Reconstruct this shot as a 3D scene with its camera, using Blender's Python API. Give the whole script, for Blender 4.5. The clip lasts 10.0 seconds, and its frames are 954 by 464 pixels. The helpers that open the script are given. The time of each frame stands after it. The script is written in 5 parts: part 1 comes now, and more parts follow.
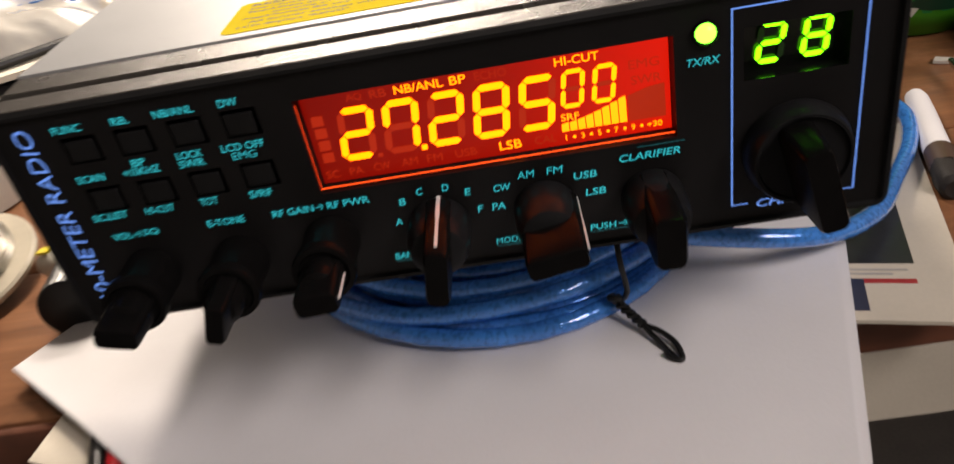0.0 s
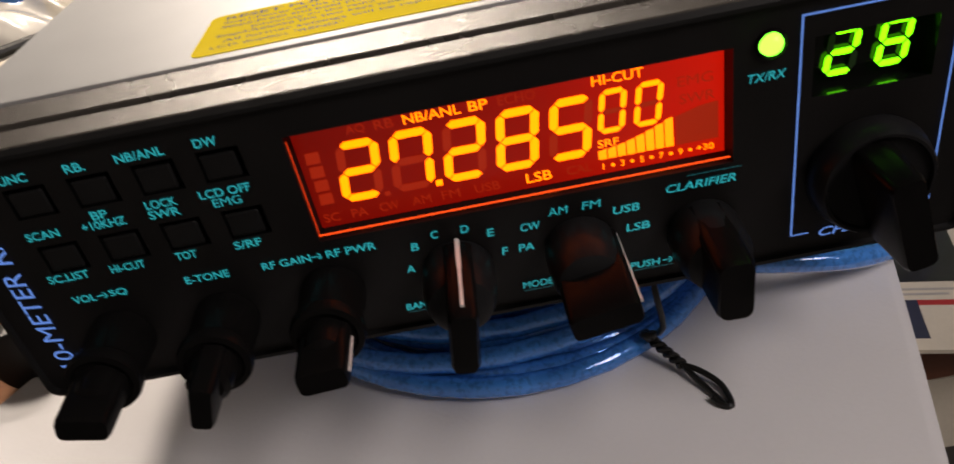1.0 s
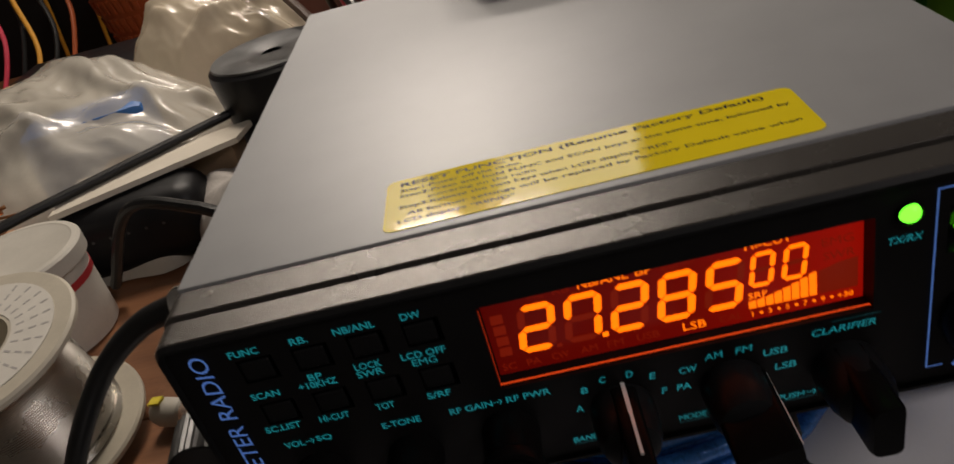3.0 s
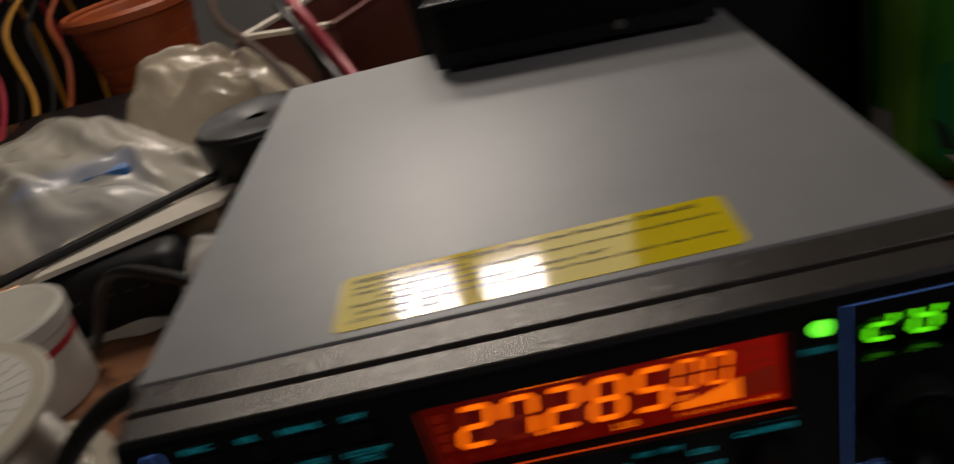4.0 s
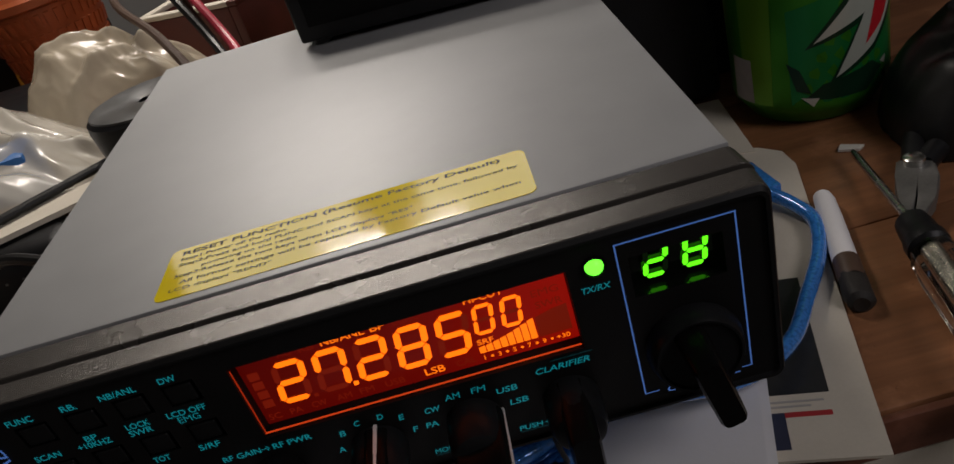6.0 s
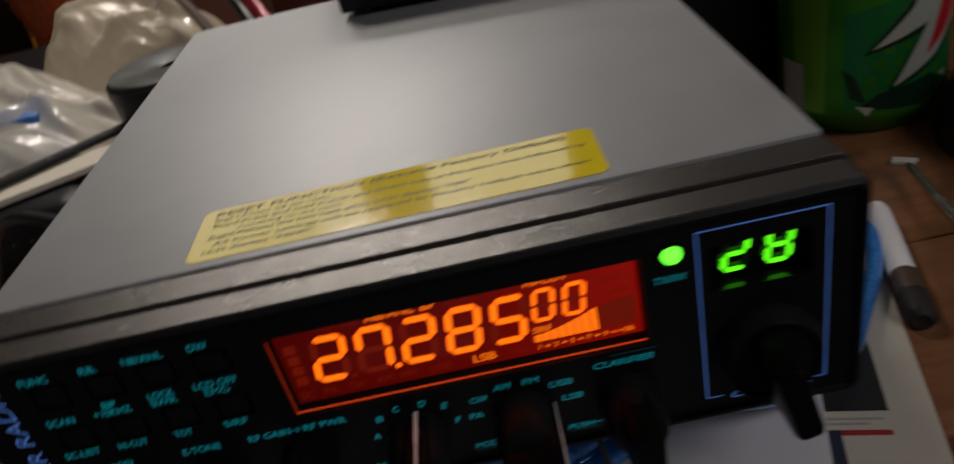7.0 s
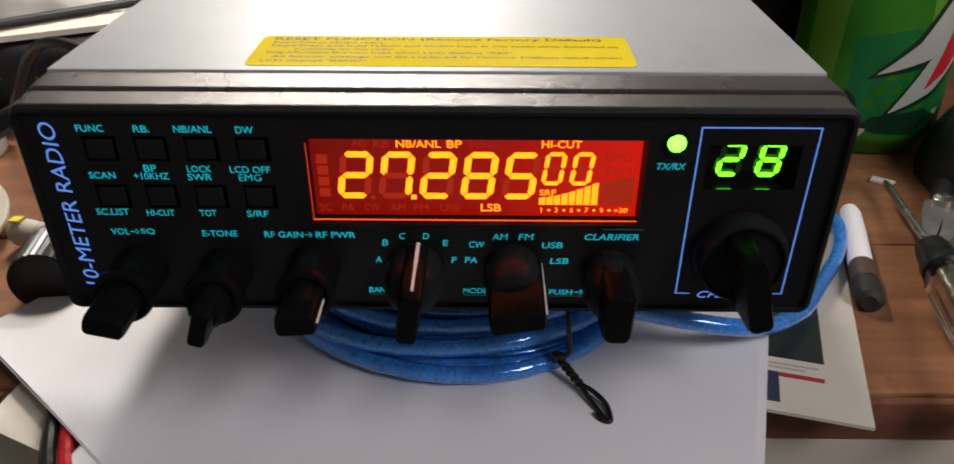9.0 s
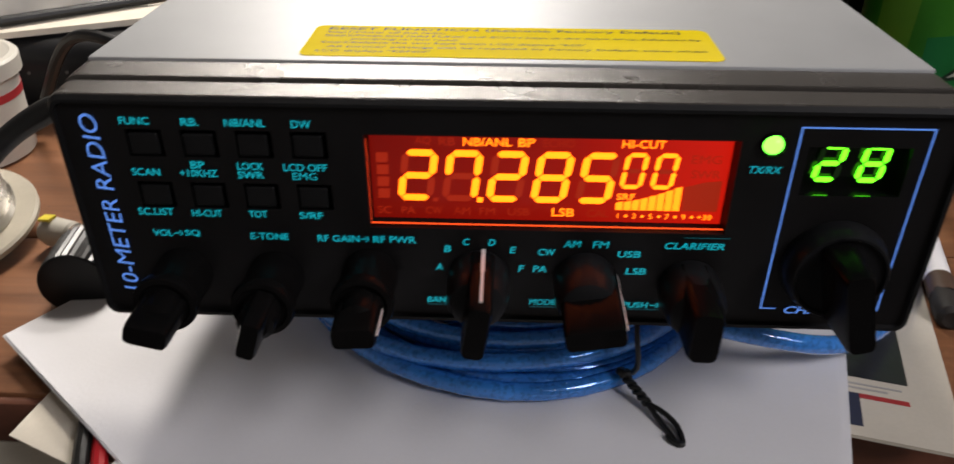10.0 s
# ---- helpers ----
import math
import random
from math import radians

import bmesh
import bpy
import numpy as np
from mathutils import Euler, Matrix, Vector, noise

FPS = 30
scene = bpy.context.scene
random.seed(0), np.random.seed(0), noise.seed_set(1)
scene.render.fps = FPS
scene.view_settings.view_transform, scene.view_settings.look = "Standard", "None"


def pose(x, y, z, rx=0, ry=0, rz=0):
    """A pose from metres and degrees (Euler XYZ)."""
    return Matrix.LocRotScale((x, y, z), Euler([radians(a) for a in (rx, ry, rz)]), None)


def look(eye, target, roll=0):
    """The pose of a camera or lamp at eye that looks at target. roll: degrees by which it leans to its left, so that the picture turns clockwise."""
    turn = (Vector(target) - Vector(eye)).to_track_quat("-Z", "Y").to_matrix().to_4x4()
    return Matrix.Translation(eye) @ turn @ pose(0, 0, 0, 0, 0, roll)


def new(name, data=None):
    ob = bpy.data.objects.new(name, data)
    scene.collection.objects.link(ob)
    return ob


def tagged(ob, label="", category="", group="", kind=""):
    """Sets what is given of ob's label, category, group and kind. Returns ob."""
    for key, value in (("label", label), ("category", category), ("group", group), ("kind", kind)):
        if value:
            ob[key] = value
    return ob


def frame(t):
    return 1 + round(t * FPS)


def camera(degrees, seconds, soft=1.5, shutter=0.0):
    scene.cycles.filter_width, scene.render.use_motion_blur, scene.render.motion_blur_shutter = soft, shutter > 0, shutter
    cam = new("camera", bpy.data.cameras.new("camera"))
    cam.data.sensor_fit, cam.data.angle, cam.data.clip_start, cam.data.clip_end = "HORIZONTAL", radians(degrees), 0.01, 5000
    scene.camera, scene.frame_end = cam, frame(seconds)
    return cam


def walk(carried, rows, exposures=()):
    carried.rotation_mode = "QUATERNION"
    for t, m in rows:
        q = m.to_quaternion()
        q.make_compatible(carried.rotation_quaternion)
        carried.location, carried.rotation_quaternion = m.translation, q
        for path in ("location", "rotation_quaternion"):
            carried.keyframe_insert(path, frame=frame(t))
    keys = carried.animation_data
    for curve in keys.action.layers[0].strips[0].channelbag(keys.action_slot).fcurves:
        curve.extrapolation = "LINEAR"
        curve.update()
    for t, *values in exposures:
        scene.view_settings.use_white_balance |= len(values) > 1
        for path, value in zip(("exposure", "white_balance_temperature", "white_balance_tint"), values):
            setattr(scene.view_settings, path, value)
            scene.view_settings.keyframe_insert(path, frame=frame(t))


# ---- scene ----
cam = camera(59.9, 10.0, shutter=0.7)
PATH = [
    (0, (0.02088, -0.16656, 0.15219), (0.00477, 0.00371, 0.04852), -11.68),
    (0.5, (0.01406, -0.14019, 0.14684), (0.00579, 0.02982, 0.04183), -11.50),
    (1, (0.00922, -0.13660, 0.15124), (0.00073, 0.03100, 0.04244), -12.47),
    (1.5, (0.00218, -0.13608, 0.16172), (-0.00917, 0.03108, 0.05251), -13.77),
    (2, (0.00028, -0.13936, 0.16936), (-0.01345, 0.03007, 0.06398), -15.17),
    (2.5, (0.00245, -0.13968, 0.18153), (-0.01573, 0.03145, 0.07962), -17.18),
    (2.7, (-0.00207, -0.13982, 0.18451), (-0.02031, 0.03183, 0.08351), -17.07),
    (3.8, (-0.01316, -0.13955, 0.20219), (-0.02845, 0.03580, 0.10721), -13.54),
    (4, (0.00818, -0.14223, 0.20467), (-0.00787, 0.03415, 0.11177), -15.40),
    (4.2, (0.02629, -0.13911, 0.20044), (0.01558, 0.03663, 0.10557), -16.39),
    (4.5, (0.03036, -0.15134, 0.19803), (0.02061, 0.02296, 0.10045), -17.25),
    (5, (0.04127, -0.15197, 0.19814), (0.03351, 0.02057, 0.09728), -17.09),
    (5.2, (0.04400, -0.15300, 0.19100), (0.03746, 0.02092, 0.09171), -16.80),
    (6.3, (0.04747, -0.15556, 0.19963), (0.03683, 0.01635, 0.09797), -18.31),
    (6.5, (0.05053, -0.15491, 0.19901), (0.04166, 0.01773, 0.09842), -18.27),
    (7, (0.02936, -0.14390, 0.18887), (0.02015, 0.02864, 0.08814), -13.99),
    (7.2, (0.01869, -0.13921, 0.17957), (0.00870, 0.03181, 0.07635), -11.19),
    (7.5, (0.00571, -0.14349, 0.16116), (-0.00325, 0.02609, 0.05551), -5.54),
    (7.7, (-0.00100, -0.15100, 0.15500), (-0.00310, 0.01800, 0.04940), -1.00),
    (7.9, (0.00200, -0.16800, 0.15100), (0.00140, 0.01190, 0.05550), 0.50),
    (8, (0.00111, -0.17155, 0.15903), (0.01262, 0.00177, 0.05990), 4.80),
    (8.2, (0.00800, -0.18000, 0.16700), (0.01346, -0.00093, 0.06565), 4.50),
    (8.3, (0.01200, -0.17800, 0.16800), (0.01437, 0.00026, 0.06493), 3.00),
    (8.5, (0.01364, -0.17976, 0.16877), (0.01644, -0.00751, 0.06719), 1.59),
    (9, (0.01471, -0.17959, 0.16965), (0.01291, -0.00673, 0.06908), 0.11),
    (9.5, (0.01289, -0.16932, 0.16579), (0.00658, 0.00428, 0.06667), -1.26),
    (10, (0.00173, -0.16562, 0.16175), (-0.00377, 0.00771, 0.06211), 0.30),
]
EXPOSURES = [(0, 0.42, 7300, 15), (0.5, 0.17, 7300, 15), (1, 0, 7300, 15), (1.5, -0.2, 7300, 15), (2, -0.5, 7100, 14), (2.5, -0.82, 7100, 14), (3.8, -1.6, 6900, 13), (4.5, -1.83, 6900, 13), (5, -1.5, 6900, 13), (6.3, -1.26, 6600, 12), (7.2, -1.5, 6600, 12), (7.5, -1.15, 6600, 12), (7.8, 0.1, 6500, 11), (8, 0.65, 6500, 11), (8.3, 0.35, 6500, 11), (8.5, 0.22, 6500, 11), (10, 0.13, 6500, 11)]
walk(cam, [(t, look(eye, target, roll)) for t, eye, target, roll in PATH], EXPOSURES)

# ---- light ----
world = bpy.data.worlds.new("room_air")
world.use_nodes = True
world.node_tree.nodes["Background"].inputs[0].default_value = (0.9, 0.92, 1.0, 1)
world.node_tree.nodes["Background"].inputs[1].default_value = 0.02
scene.world = world


def area_lamp(name, eye, target, sx, sy, watts, colour):
    data = bpy.data.lights.new(name, "AREA")
    data.shape, data.size, data.size_y, data.energy, data.color = "RECTANGLE", sx, sy, watts, colour
    ob = new(name, data)
    ob.matrix_world = look(eye, target)
    return ob


# the bench lamp behind the radio: a key head and two bare tubes; two wide panels added in place of the lit backing
# either side of its post; the room's lamp to the right
area_lamp("bench_lamp_light", (-0.165, 0.55, 0.67), (-0.08, 0.12, 0.05), 0.17, 0.12, 5.0, (1.0, 0.93, 0.84))
area_lamp("lit_backing_light", (-0.245, 0.70, 0.460), (-0.245, 0.1, 0.36), 0.225, 0.180, 0.60, (1.0, 0.965, 0.91))
area_lamp("lit_backing_light", (0.025, 0.70, 0.460), (0.025, 0.1, 0.36), 0.160, 0.180, 0.45, (1.0, 0.965, 0.91))
area_lamp("bench_tube_light", (-0.140, 0.66, 0.490), (-0.04, 0.1, 0.05), 0.070, 0.055, 1.1, (1.0, 0.94, 0.86))
area_lamp("bench_tube_light", (-0.040, 0.66, 0.500), (0.0, 0.1, 0.05), 0.070, 0.055, 1.1, (1.0, 0.94, 0.86))
area_lamp("room_lamp_light", (0.85, -0.60, 0.95), (0.0, 0.05, 0.0), 0.5, 0.5, 9.5, (0.97, 0.94, 0.97))


# ---- materials ----
def material(name, colour, rough=0.5, metal=0.0, scale=200.0, vary=0.15, bump=0.1, fine=1500.0, coat=0.0,
             emission=None, strength=0.0, spec=0.5, second=None, stretch=(1, 1, 1), alpha=1.0, transmission=0.0, rough_vary=0.1):
    """Base colour with stains at one scale, grain and relief at a finer one."""
    m = bpy.data.materials.new(name)
    m.use_nodes = True
    nt = m.node_tree
    b = nt.nodes["Principled BSDF"]
    b.inputs["Roughness"].default_value = rough
    b.inputs["Metallic"].default_value = metal
    b.inputs["Specular IOR Level"].default_value = spec
    b.inputs["Coat Weight"].default_value = coat
    b.inputs["Alpha"].default_value = alpha
    b.inputs["Transmission Weight"].default_value = transmission
    b.inputs["Base Color"].default_value = (*colour, 1)
    if emission:
        b.inputs["Emission Color"].default_value = (*emission, 1)
        b.inputs["Emission Strength"].default_value = strength
    if vary > 0 or bump > 0:
        tc = nt.nodes.new("ShaderNodeTexCoord")
        mp = nt.nodes.new("ShaderNodeMapping")
        mp.inputs["Scale"].default_value = stretch
        nt.links.new(tc.outputs["Object"], mp.inputs["Vector"])
        n1 = nt.nodes.new("ShaderNodeTexNoise")
        n1.inputs["Scale"].default_value, n1.inputs["Detail"].default_value = scale, 6
        n2 = nt.nodes.new("ShaderNodeTexNoise")
        n2.inputs["Scale"].default_value, n2.inputs["Detail"].default_value = fine, 3
        for n in (n1, n2):
            nt.links.new(mp.outputs["Vector"], n.inputs["Vector"])
        ramp = nt.nodes.new("ShaderNodeMix")
        ramp.data_type = "RGBA"
        dark = second or tuple(c * (1 - vary * 1.5) for c in colour)
        light = tuple(min(1, c * (1 + vary * 0.6)) for c in colour)
        ramp.inputs[6].default_value, ramp.inputs[7].default_value = (*dark, 1), (*light, 1)
        add = nt.nodes.new("ShaderNodeMath")
        add.operation = "MULTIPLY_ADD"
        nt.links.new(n2.outputs["Fac"], add.inputs[0])
        add.inputs[1].default_value = 0.45
        mr = nt.nodes.new("ShaderNodeMapRange")
        mr.inputs["From Min"].default_value, mr.inputs["From Max"].default_value = 0.3, 0.7
        mr.inputs["To Max"].default_value = 0.6
        nt.links.new(n1.outputs["Fac"], mr.inputs["Value"])
        nt.links.new(mr.outputs["Result"], add.inputs[2])
        nt.links.new(add.outputs[0], ramp.inputs[0])
        nt.links.new(ramp.outputs[2], b.inputs["Base Color"])
        rr = nt.nodes.new("ShaderNodeMapRange")
        rr.inputs["To Min"].default_value, rr.inputs["To Max"].default_value = max(0.02, rough - rough_vary), min(1, rough + rough_vary)
        nt.links.new(n1.outputs["Fac"], rr.inputs["Value"])
        nt.links.new(rr.outputs["Result"], b.inputs["Roughness"])
        if bump > 0:
            bp = nt.nodes.new("ShaderNodeBump")
            bp.inputs["Strength"].default_value, bp.inputs["Distance"].default_value = bump, 0.0004
            nt.links.new(n2.outputs["Fac"], bp.inputs["Height"])
            nt.links.new(bp.outputs["Normal"], b.inputs["Normal"])
    return m


def glow(name, colour, strength, base=(0.01, 0.01, 0.01)):
    return material(name, base, 0.4, vary=0, bump=0, emission=colour, strength=strength)


def wood_material(name, light, dark, axis):
    m = material(name, light, 0.42, scale=14, vary=0.3, bump=0.25, fine=90, second=dark,
                 stretch=(0.35, 5, 5) if axis == "x" else (5, 0.35, 5), rough_vary=0.14)
    nt = m.node_tree
    b = nt.nodes["Principled BSDF"]
    source = b.inputs["Base Color"].links[0].from_socket
    tc = nt.nodes.new("ShaderNodeTexCoord")
    for scale, low, high, colour, most in ((38, 0.56, 0.72, tuple(c * 1.5 + 0.03 for c in light), 0.55), (16, 0.54, 0.75, tuple(c * 0.45 for c in dark), 0.75), (420, 0.66, 0.72, tuple(c * 0.3 for c in dark), 0.8)):
        no = nt.nodes.new("ShaderNodeTexNoise")
        no.inputs["Scale"].default_value, no.inputs["Detail"].default_value, no.inputs["Roughness"].default_value = scale, 7, 0.65
        nt.links.new(tc.outputs["Object"], no.inputs["Vector"])
        mr = nt.nodes.new("ShaderNodeMapRange")
        mr.inputs["From Min"].default_value, mr.inputs["From Max"].default_value, mr.inputs["To Max"].default_value = low, high, most
        nt.links.new(no.outputs["Fac"], mr.inputs["Value"])
        mix = nt.nodes.new("ShaderNodeMix")
        mix.data_type = "RGBA"
        mix.inputs[7].default_value = (*colour, 1)
        nt.links.new(mr.outputs["Result"], mix.inputs[0])
        nt.links.new(source, mix.inputs[6])
        source = mix.outputs[2]
    nt.links.new(source, b.inputs["Base Color"])
    return m


M_COVER = material("grey_painted_steel", (0.37, 0.375, 0.38), 0.54, 0.38, scale=60, vary=0.05, bump=0.08, fine=1900, rough_vary=0.05)
M_BAND = material("textured_black_plastic", (0.080, 0.073, 0.066), 0.27, 0.5, scale=90, vary=0.05, bump=0.27, fine=3800, spec=0.8, rough_vary=0.02)
M_GLOSS_WELL = material("gloss_black_well", (0.004, 0.004, 0.004), 0.07, vary=0, bump=0, spec=0.45)
# near black: the shade inside the key recesses is put into this colour
M_WELL_SHADE = material("shade_dark_key_gap", (0.0018, 0.0018, 0.0018), 0.8, spec=0.05, vary=0.1, bump=0)
M_PANEL = material("matt_black_panel", (0.0080, 0.0074, 0.0076), 0.5, spec=0.18, scale=80, vary=0.2, bump=0.1, fine=2500)
M_KEY = material("black_rubber_key", (0.009, 0.009, 0.0095), 0.5, spec=0.2, scale=150, vary=0.2, bump=0.15, fine=3000)
M_KNOB = material("glossy_black_knob", (0.006, 0.0056, 0.0056), 0.24, scale=200, vary=0.2, bump=0.04, fine=3000, rough_vary=0.06, spec=0.055)
M_SKIRT = material("satin_black_skirt", (0.012, 0.012, 0.013), 0.32, scale=200, vary=0.15, bump=0.05, fine=3000, spec=0.1)
M_WHITE_LINE = material("white_pointer_paint", (0.8, 0.76, 0.74), 0.5, vary=0.05, bump=0.05)
M_CYAN = glow("cyan_backlit_legend", (0.0, 0.56, 0.66), 0.62)
M_CYAN_DIM = glow("dim_cyan_rule", (0.0, 0.35, 0.42), 0.25)
M_BLUE = glow("blue_backlit_legend", (0.12, 0.29, 0.86), 0.78)
M_SEG = glow("amber_lit_segment", (1.0, 0.150, 0.003), 4.0)
M_SEG_SMALL = glow("amber_lit_text", (1.0, 0.17, 0.004), 3.0)
M_GHOST = glow("unlit_segment", (1.0, 0.05, 0.012), 0.30, (0.05, 0.004, 0.002))
M_EDGE = glow("lit_acrylic_edge", (1.0, 0.08, 0.01), 1.2)
M_EDGE_DIM = glow("dim_acrylic_edge", (1.0, 0.06, 0.008), 0.6)
M_GREEN = glow("green_led_segment", (0.10, 1.0, 0.01), 3.8)
M_GREEN_OFF = glow("unlit_green_segment", (0.1, 0.9, 0.0), 0.012)
M_LED = glow("green_led_lens", (0.12, 1.0, 0.04), 5.0)


def lcd_material():
    """Backlit red film: the lamp sits at the right end, so it fades towards the left."""
    m = bpy.data.materials.new("red_backlit_film")
    m.use_nodes = True
    nt = m.node_tree
    b = nt.nodes["Principled BSDF"]
    b.inputs["Base Color"].default_value = (0.05, 0.004, 0.002, 1)
    b.inputs["Roughness"].default_value = 0.35
    tc = nt.nodes.new("ShaderNodeTexCoord")
    sep = nt.nodes.new("ShaderNodeSeparateXYZ")
    nt.links.new(tc.outputs["Generated"], sep.inputs[0])
    cr = nt.nodes.new("ShaderNodeValToRGB")
    cr.color_ramp.elements[0].color, cr.color_ramp.elements[1].color = (0.20, 0.20, 0.20, 1), (0.78, 0.78, 0.78, 1)
    cr.color_ramp.elements[1].position = 0.97
    mid = cr.color_ramp.elements.new(0.55)
    mid.color = (0.36, 0.36, 0.36, 1)
    nt.links.new(sep.outputs["X"], cr.inputs["Fac"])
    mul = nt.nodes.new("ShaderNodeMath")
    mul.operation = "MULTIPLY"
    mul.inputs[1].default_value = 0.66
    nt.links.new(cr.outputs["Color"], mul.inputs[0])
    b.inputs["Emission Color"].default_value = (1.0, 0.014, 0.004, 1)
    nt.links.new(mul.outputs[0], b.inputs["Emission Strength"])
    return m


M_LCD = lcd_material()
M_STICKER = material("glossy_yellow_label", (0.74, 0.57, 0.008), 0.09, scale=60, vary=0.05, bump=0.10, fine=110, spec=0.42, rough_vary=0.02)
M_INK = material("black_label_ink", (0.03, 0.025, 0.01), 0.4, vary=0.1, bump=0, spec=0.1)
M_PAPER = material("white_office_paper", (0.76, 0.75, 0.77), 0.75, scale=25, vary=0.04, bump=0.12, fine=900)
M_PAPER_EDGE = material("paper_edges", (0.62, 0.61, 0.62), 0.85, scale=40, vary=0.1, bump=0.5, fine=3000, stretch=(0.05, 0.05, 6))
M_CREAM = material("cream_paper", (0.66, 0.60, 0.50), 0.7, scale=30, vary=0.1, bump=0.12, fine=900)
M_PHOTO = material("dark_printed_photo", (0.035, 0.036, 0.038), 0.35, scale=45, vary=0.5, bump=0.05, fine=300)
M_NAVY = material("navy_print", (0.035, 0.04, 0.075), 0.4, vary=0.1, bump=0)
M_RED_PRINT = material("red_print", (0.45, 0.035, 0.04), 0.4, vary=0.1, bump=0)
M_TEAL_PRINT = material("pale_blue_print", (0.25, 0.50, 0.60), 0.4, vary=0.1, bump=0)
M_GREY_PRINT = material("grey_print", (0.42, 0.40, 0.38), 0.5, vary=0.1, bump=0)
M_WOOD = wood_material("brown_table_wood", (0.28, 0.120, 0.052), (0.11, 0.044, 0.021), "x")
M_WOOD_EDGE = wood_material("red_brown_edge_wood", (0.16, 0.055, 0.028), (0.07, 0.024, 0.014), "x")
M_BOARD = material("cream_painted_board", (0.55, 0.50, 0.42), 0.6, scale=20, vary=0.15, bump=0.1)
M_WALL = material("off_white_wall", (0.62, 0.60, 0.56), 0.8, scale=6, vary=0.1, bump=0.2, fine=300)
M_FLOOR = material("grey_concrete_floor", (0.16, 0.15, 0.145), 0.7, scale=8, vary=0.3, bump=0.2, fine=200)
M_STEEL = material("bright_steel", (0.62, 0.62, 0.60), 0.25, 1.0, scale=150, vary=0.1, bump=0.1, fine=1500)
M_JAW = material("worn_grey_steel", (0.20, 0.195, 0.185), 0.5, 0.5, scale=90, vary=0.35, bump=0.25, fine=900)
M_DARK_STEEL = material("worn_dark_steel", (0.14, 0.14, 0.14), 0.42, 0.9, scale=80, vary=0.4, bump=0.2, fine=900)
M_BLACK = material("black_plastic", (0.010, 0.010, 0.011), 0.42, spec=0.22, scale=70, vary=0.2, bump=0.15, fine=1200)
M_RUBBER = material("black_cable_rubber", (0.011, 0.011, 0.011), 0.38, spec=0.35, scale=120, vary=0.2, bump=0.15, fine=1500)
M_RED_WIRE = material("red_wire_sleeve", (0.52, 0.012, 0.02), 0.35, scale=120, vary=0.15, bump=0.05)
M_PINK_WIRE = material("pink_red_wire_sleeve", (0.62, 0.05, 0.09), 0.4, scale=120, vary=0.15, bump=0.05)
M_SOLDER = material("solder_wire", (0.56, 0.53, 0.47), 0.28, 1.0, scale=60, vary=0.12, bump=0.1, fine=900)
M_IVORY = material("ivory_plastic", (0.55, 0.50, 0.40), 0.45, scale=60, vary=0.12, bump=0.1, fine=800)
M_WHITE_PLASTIC = material("aged_white_plastic", (0.60, 0.57, 0.50), 0.4, scale=40, vary=0.12, bump=0.08, fine=700)
M_LABEL = material("white_label_paper", (0.68, 0.65, 0.58), 0.5, vary=0.06, bump=0.05)
M_ORANGE_PRINT = material("orange_print", (0.65, 0.30, 0.03), 0.5, vary=0.08, bump=0.0)
M_ORANGE = material("orange_plastic", (0.45, 0.10, 0.03), 0.45, scale=60, vary=0.2, bump=0.1)
M_CARD = material("brown_cardboard", (0.30, 0.20, 0.12), 0.8, scale=40, vary=0.25, bump=0.2, fine=500)
M_VIOLET_WIRE = material("grey_violet_sleeve", (0.17, 0.15, 0.22), 0.45, scale=120, vary=0.15, bump=0.05)
M_BROWN_WIRE = material("brown_wire_sleeve", (0.085, 0.05, 0.035), 0.45, scale=120, vary=0.15, bump=0.05)
M_MAROON = material("maroon_board", (0.11, 0.028, 0.02), 0.55, scale=40, vary=0.25, bump=0.1)
M_AMBER = material("clear_amber_plastic", (0.97, 0.92, 0.80), 0.02, vary=0, bump=0, transmission=1.0)
M_CLEAR = material("clear_plastic", (0.95, 0.93, 0.88), 0.12, vary=0, bump=0, transmission=0.85)
M_CHIP = material("yellow_led_phosphor", (0.80, 0.66, 0.05), 0.4, vary=0.05, bump=0)
M_SCORCH = material("scorched_black_end", (0.02, 0.016, 0.014), 0.7, scale=200, vary=0.3, bump=0.4)
M_COPPER = material("copper_scrap", (0.50, 0.24, 0.11), 0.35, 0.8, scale=200, vary=0.4, bump=0.3)
M_CAN = material("green_printed_can", (0.055, 0.30, 0.02), 0.3, 0.55, scale=30, vary=0.12, bump=0.03, fine=600, rough_vary=0.05)
M_CAN_LIGHT = material("light_green_print", (0.16, 0.42, 0.03), 0.32, 0.4, scale=30, vary=0.1, bump=0)
M_CAN_DEEP = material("deep_green_print", (0.010, 0.22, 0.05), 0.32, 0.4, scale=30, vary=0.1, bump=0)
M_CAN_DARK = material("dark_green_print", (0.006, 0.035, 0.016), 0.35, 0.2, scale=30, vary=0.1, bump=0)
M_CAN_WHITE = material("silver_white_print", (0.62, 0.66, 0.58), 0.35, 0.4, scale=30, vary=0.05, bump=0)
M_CAN_RED = material("red_can_print", (0.62, 0.025, 0.035), 0.3, 0.2, scale=30, vary=0.05, bump=0)
M_BLUE_ITEM = material("blue_plastic", (0.03, 0.16, 0.46), 0.4, scale=90, vary=0.2, bump=0.2)
